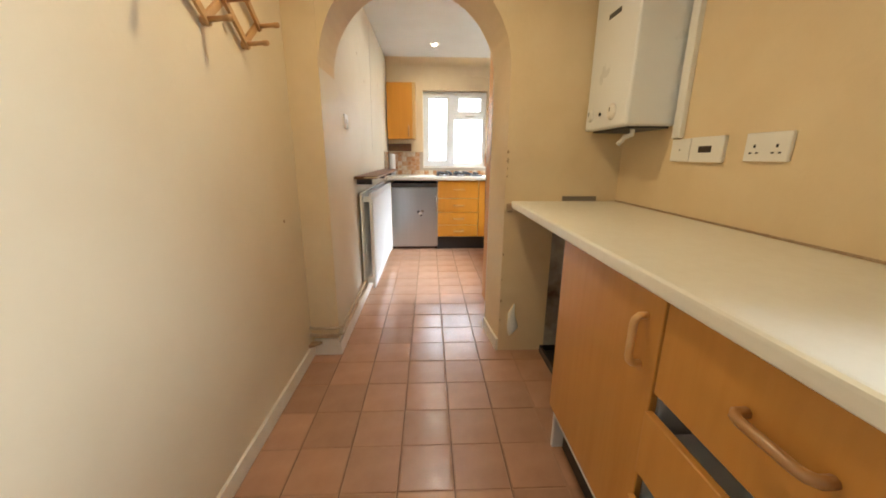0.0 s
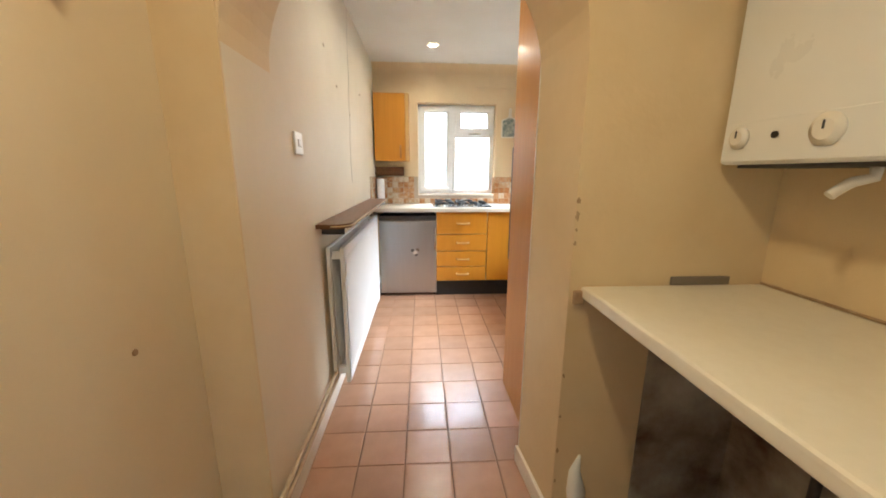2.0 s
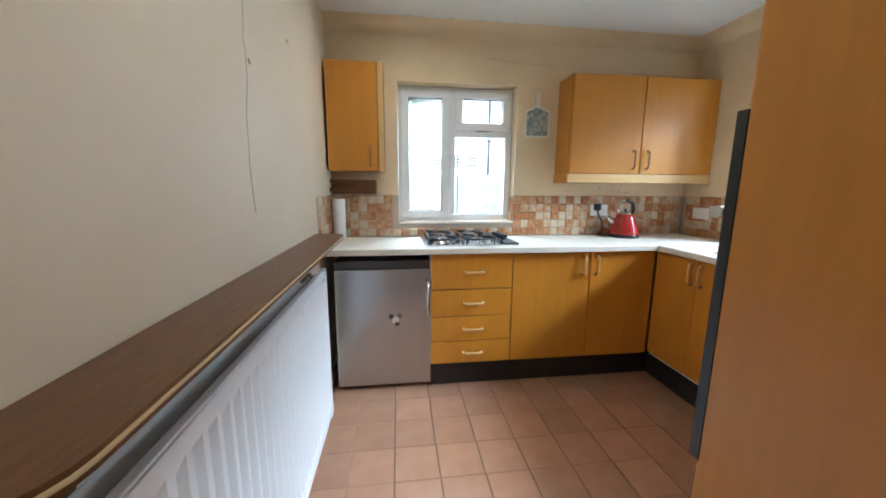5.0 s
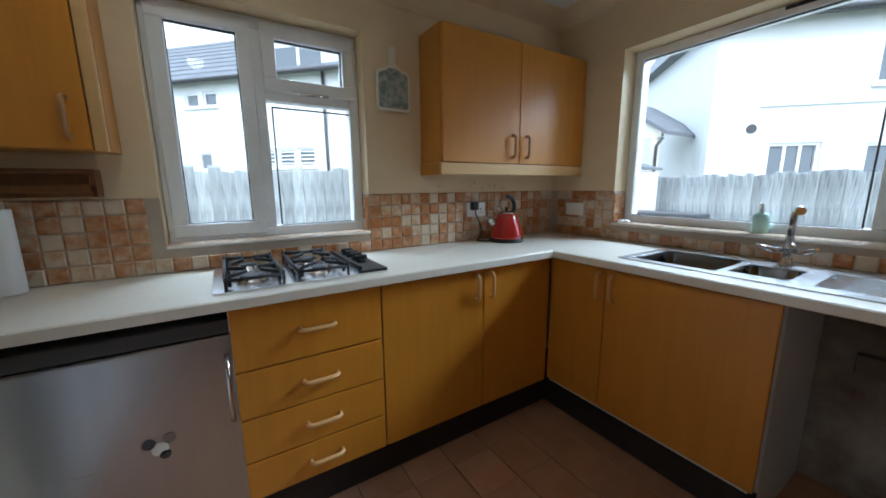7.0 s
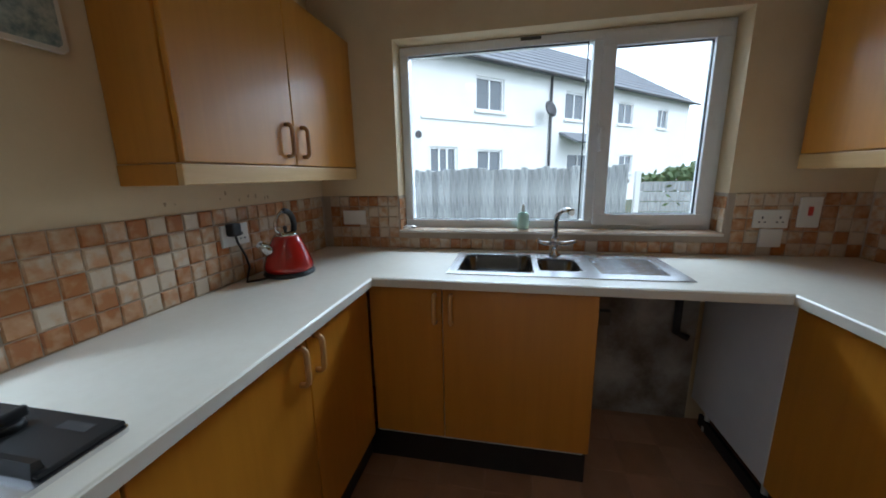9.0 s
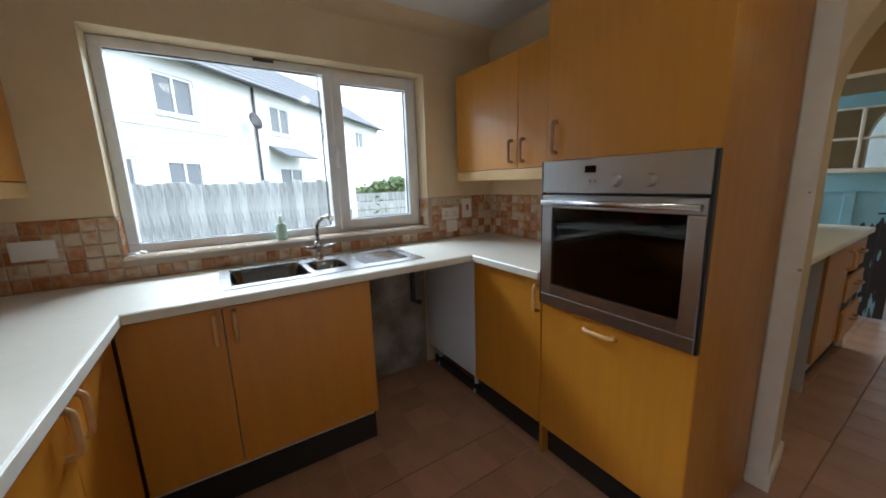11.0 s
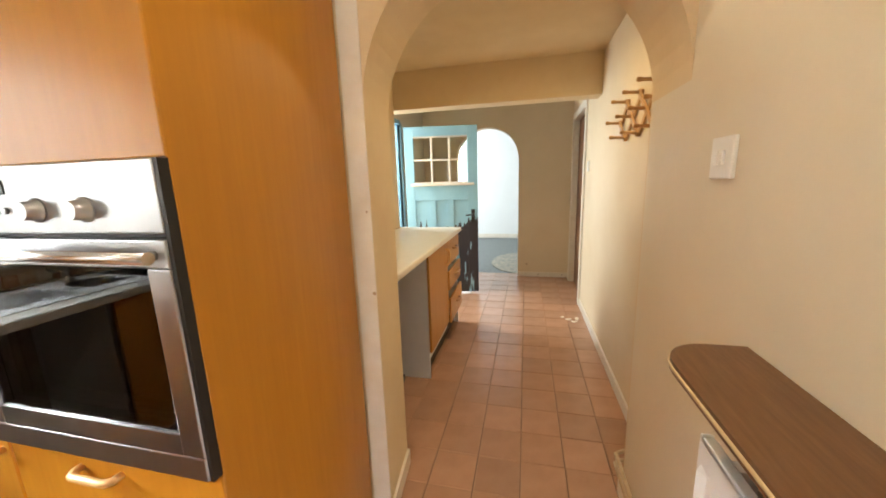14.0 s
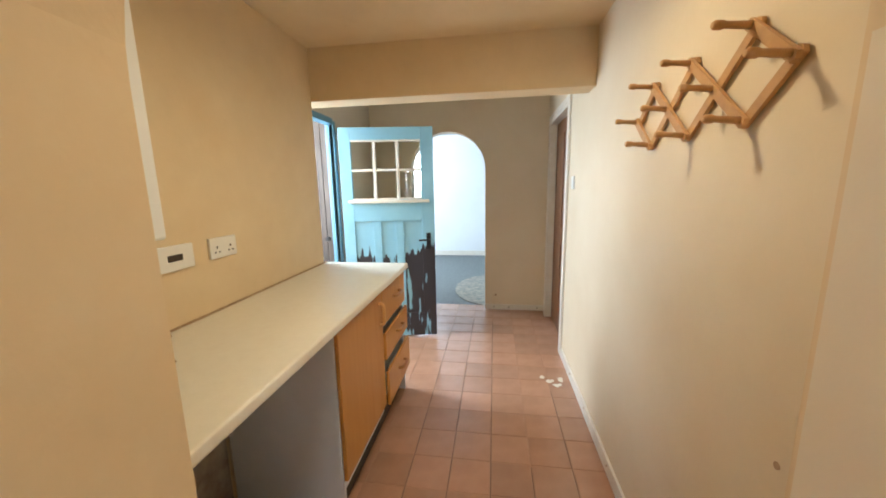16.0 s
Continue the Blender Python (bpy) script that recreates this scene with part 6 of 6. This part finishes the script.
def tile_mesh(name, a, b, t, mat, axis, soft):
    """A tile a by b and t thick, with a chamfered face. axis: the way its face looks."""
    bm = bmesh.new()
    lo = [(-a / 2, -b / 2), (a / 2, -b / 2), (a / 2, b / 2), (-a / 2, b / 2)]
    hi = [(u * (1 - 2 * soft / a), w_ * (1 - 2 * soft / b)) for u, w_ in lo]
    put = {"-y": lambda u, w_, d: (u, -d, w_), "+y": lambda u, w_, d: (u, d, w_), "-x": lambda u, w_, d: (-d, u, w_), "+x": lambda u, w_, d: (d, u, w_), "z": lambda u, w_, d: (u, w_, d)}[axis]
    r0 = [bm.verts.new(put(u, w_, 0)) for u, w_ in lo]
    r1 = [bm.verts.new(put(u, w_, t * 0.6)) for u, w_ in lo]
    r2 = [bm.verts.new(put(u, w_, t)) for u, w_ in hi]
    for p, q in ((r0, r1), (r1, r2)):
        for i in range(4):
            bm.faces.new((p[i], p[(i + 1) % 4], q[(i + 1) % 4], q[i]))
    bm.faces.new(r2)
    bmesh.ops.recalc_face_normals(bm, faces=bm.faces)
    me = bpy.data.meshes.new(name)
    bm.to_mesh(me)
    bm.free()
    me.materials.append(mat)
    return me


def splashback(name, axis, at, a0, a1, z0, z1, skip=None, label="mottled cream and orange tiled splashback"):
    """Rows of small tiles on a wall; skip: (a0, a1, z) leaves the tiles above z between a0 and a1 out."""
    s_ = -1 if axis[0] == "-" else 1
    y = axis[1] == "y"
    back = bmesh.new()
    spans = [(a0, a1, z1)] if not skip else [(a0, skip[0], z1), (skip[0], skip[1], skip[2]), (skip[1], a1, z1)]
    for b0, b1, zt in spans:
        d0, d1 = sorted((at, at + s_ * 0.004))
        if b1 - b0 > 0.01:
            box(b0, b1, d0, d1, z0, zt, bm=back) if y else box(d0, d1, b0, b1, z0, zt, bm=back)
    t_ = solid(name, back, M_WGROUT, label, "splashback", "structure")
    rnd_ = random.Random(len(name) * 7 + int(a0 * 100))
    shapes = [tile_mesh("tile", PT - 0.003 - rnd_.uniform(0, 0.001), PT - 0.003 - rnd_.uniform(0, 0.001), 0.0075 + rnd_.uniform(0, 0.0012), M_SPLASH, axis, 0.004) for _ in range(4)]
    cols = int((a1 - a0) / PT)
    rows = int(round((z1 - z0) / PT))
    for i in range(cols):
        a = a0 + PT * (i + 0.5)
        for j in range(rows):
            z = z0 + PT * (j + 0.5)
            if skip and skip[0] - 0.02 < a < skip[1] + 0.02 and z + PT / 2 > skip[2] + 0.012:
                continue
            ob = new("tile", shapes[rnd_.randrange(4)])
            ob.parent = t_
            ob.location = (a, at + s_ * 0.001, z) if y else (at + s_ * 0.001, a, z)
    return t_


ZS = 0.9005
splashback("splashback_north", "-y", YW, XL, XR, ZS, ZS + 5 * PT, (W1[0], W1[1], 0.991))
splashback("splashback_east", "-x", XR, YK, YW, ZS, ZS + 5 * PT, (W2[0], W2[1], 0.987))
splashback("splashback_arch", "+y", YK, 1.304, XR, ZS, ZS + 5 * PT)
splashback("splashback_west", "+x", XL, 5.42, YW, ZS, ZS + 5 * PT)
# tiled window reveals
for nm, ax, at, a0, a1, z0 in (("reveal_tiles_north", "-x", W1[1], YW, YW + 0.085, 1.0045), ("reveal_tiles_east", "-y", W2[1], XR, XR + 0.11, 1.001), ("reveal_tiles_east_near", "+y", W2[0], XR, XR + 0.11, 1.001)):
    t_ = solid(nm, box(at - 0.003, at, a0, a1, z0, 1.19) if ax == "-x" else (box(a0, a1, at - 0.003, at, z0, 1.19) if ax == "-y" else box(a0, a1, at, at + 0.003, z0, 1.19)), M_WGROUT, "cream and orange tiles on the window reveal", "splashback", "structure")
    me = tile_mesh("tile", (a1 - a0) / 2 - 0.003, 0.055, 0.006, M_SPLASH, ax, 0.003)
    for i in range(2):
        for j in range(3):
            ob = new("tile", me)
            ob.parent = t_
            a = a0 + (a1 - a0) * (i + 0.5) / 2
            ob.location = (at - 0.001, a, z0 + 0.03 + j * 0.058) if ax == "-x" else ((a, at - 0.001, z0 + 0.03 + j * 0.058) if ax == "-y" else (a, at + 0.001, z0 + 0.03 + j * 0.058))

# tiles laid on the two window sills
for sill_, along_, a0, a1, mid_, deep_, top_ in (("sill_north", "x", W1[0], W1[1], YW + 0.034, 0.088, 1.0035), ("sill_east", "y", W2[0], W2[1], XR + 0.046, 0.108, 0.9995)):
    n_ = int((a1 - a0) / (PT * 2))
    w_ = (a1 - a0) / n_
    me = tile_mesh("tile", w_ - 0.003, deep_ - 0.004, 0.0045, M_SILLTILE, "z", 0.002) if along_ == "x" else tile_mesh("tile", deep_ - 0.004, w_ - 0.003, 0.0045, M_SILLTILE, "z", 0.002)
    for i in range(n_):
        ob = new("tile", me)
        ob.parent = bpy.data.objects[sill_]
        a = a0 + w_ * (i + 0.5)
        ob.location = (a, mid_, top_) if along_ == "x" else (mid_, a, top_)

# ---- floor tiles ----
PX, PY, GX, GY = 0.2, 0.202, 0.133, 2.291
FT = [tile_mesh("floor_tile", PX - 0.0045, PY - 0.0045, 0.0115 + 0.0008 * k_, M_QUARRY, "z", 0.003) for k_ in range(3)]
rnd = random.Random(5)
spots = []
for i in range(-4, 14):
    for j in range(-15, 20):
        x, y = GX + PX * (i + 0.5), GY + PY * (j + 0.5)
        kitchen = XL - 0.08 < x < XR + 0.05 and YC < y < YW
        corridor = XC - 0.08 < x < XD + 0.05 and YB - 0.1 < y <= YC
        lobby = XC - 0.08 < x < XO + 0.05 and YE - 0.12 < y <= YB - 0.1
        under = (y > 5.65) or (x > 2.05 and y > 4.5) or (0.7 < x < 2.0 and YK - 0.1 < y < 3.75)
        if (kitchen or corridor or lobby) and not under:
            spots.append((x, y))
spots.sort(key=lambda p: (abs(p[0] - 0.25) > 1.0, p[1] < 0.4, p[1]))
for x, y in spots[:298]:
    ob = new("floor_tile", FT[rnd.randrange(3)])
    ob.parent = floor
    ob.location = (x, y, -0.012)
for i, (y0, y1) in {-2: (1.2, 3.0), -1: (1.9, 4.4), 0: (0.0, 5.45), 1: (0.0, 5.45), 2: (0.5, 5.45), 3: (3.5, 5.45), 4: (4.0, 5.45), 5: (4.0, 5.45), 6: (4.0, 5.45), 7: (3.9, 5.45)}.items():
    x = GX + PX * i
    part("dirty_joint", box(x - 0.0021, x + 0.0021, y0, y1, -0.004, -0.0012), M_DIRT, floor)
rest = bmesh.new()
for x, y in spots[298:]:
    box(x - PX / 2 + 0.0025, x + PX / 2 - 0.0025, y - PY / 2 + 0.0025, y + PY / 2 - 0.0025, -0.012, 0.0, bm=rest)
if spots[298:]:
    ob = part("floor_tiles", rest, M_QUARRY, floor)
    tagged(ob, kind="stuff")
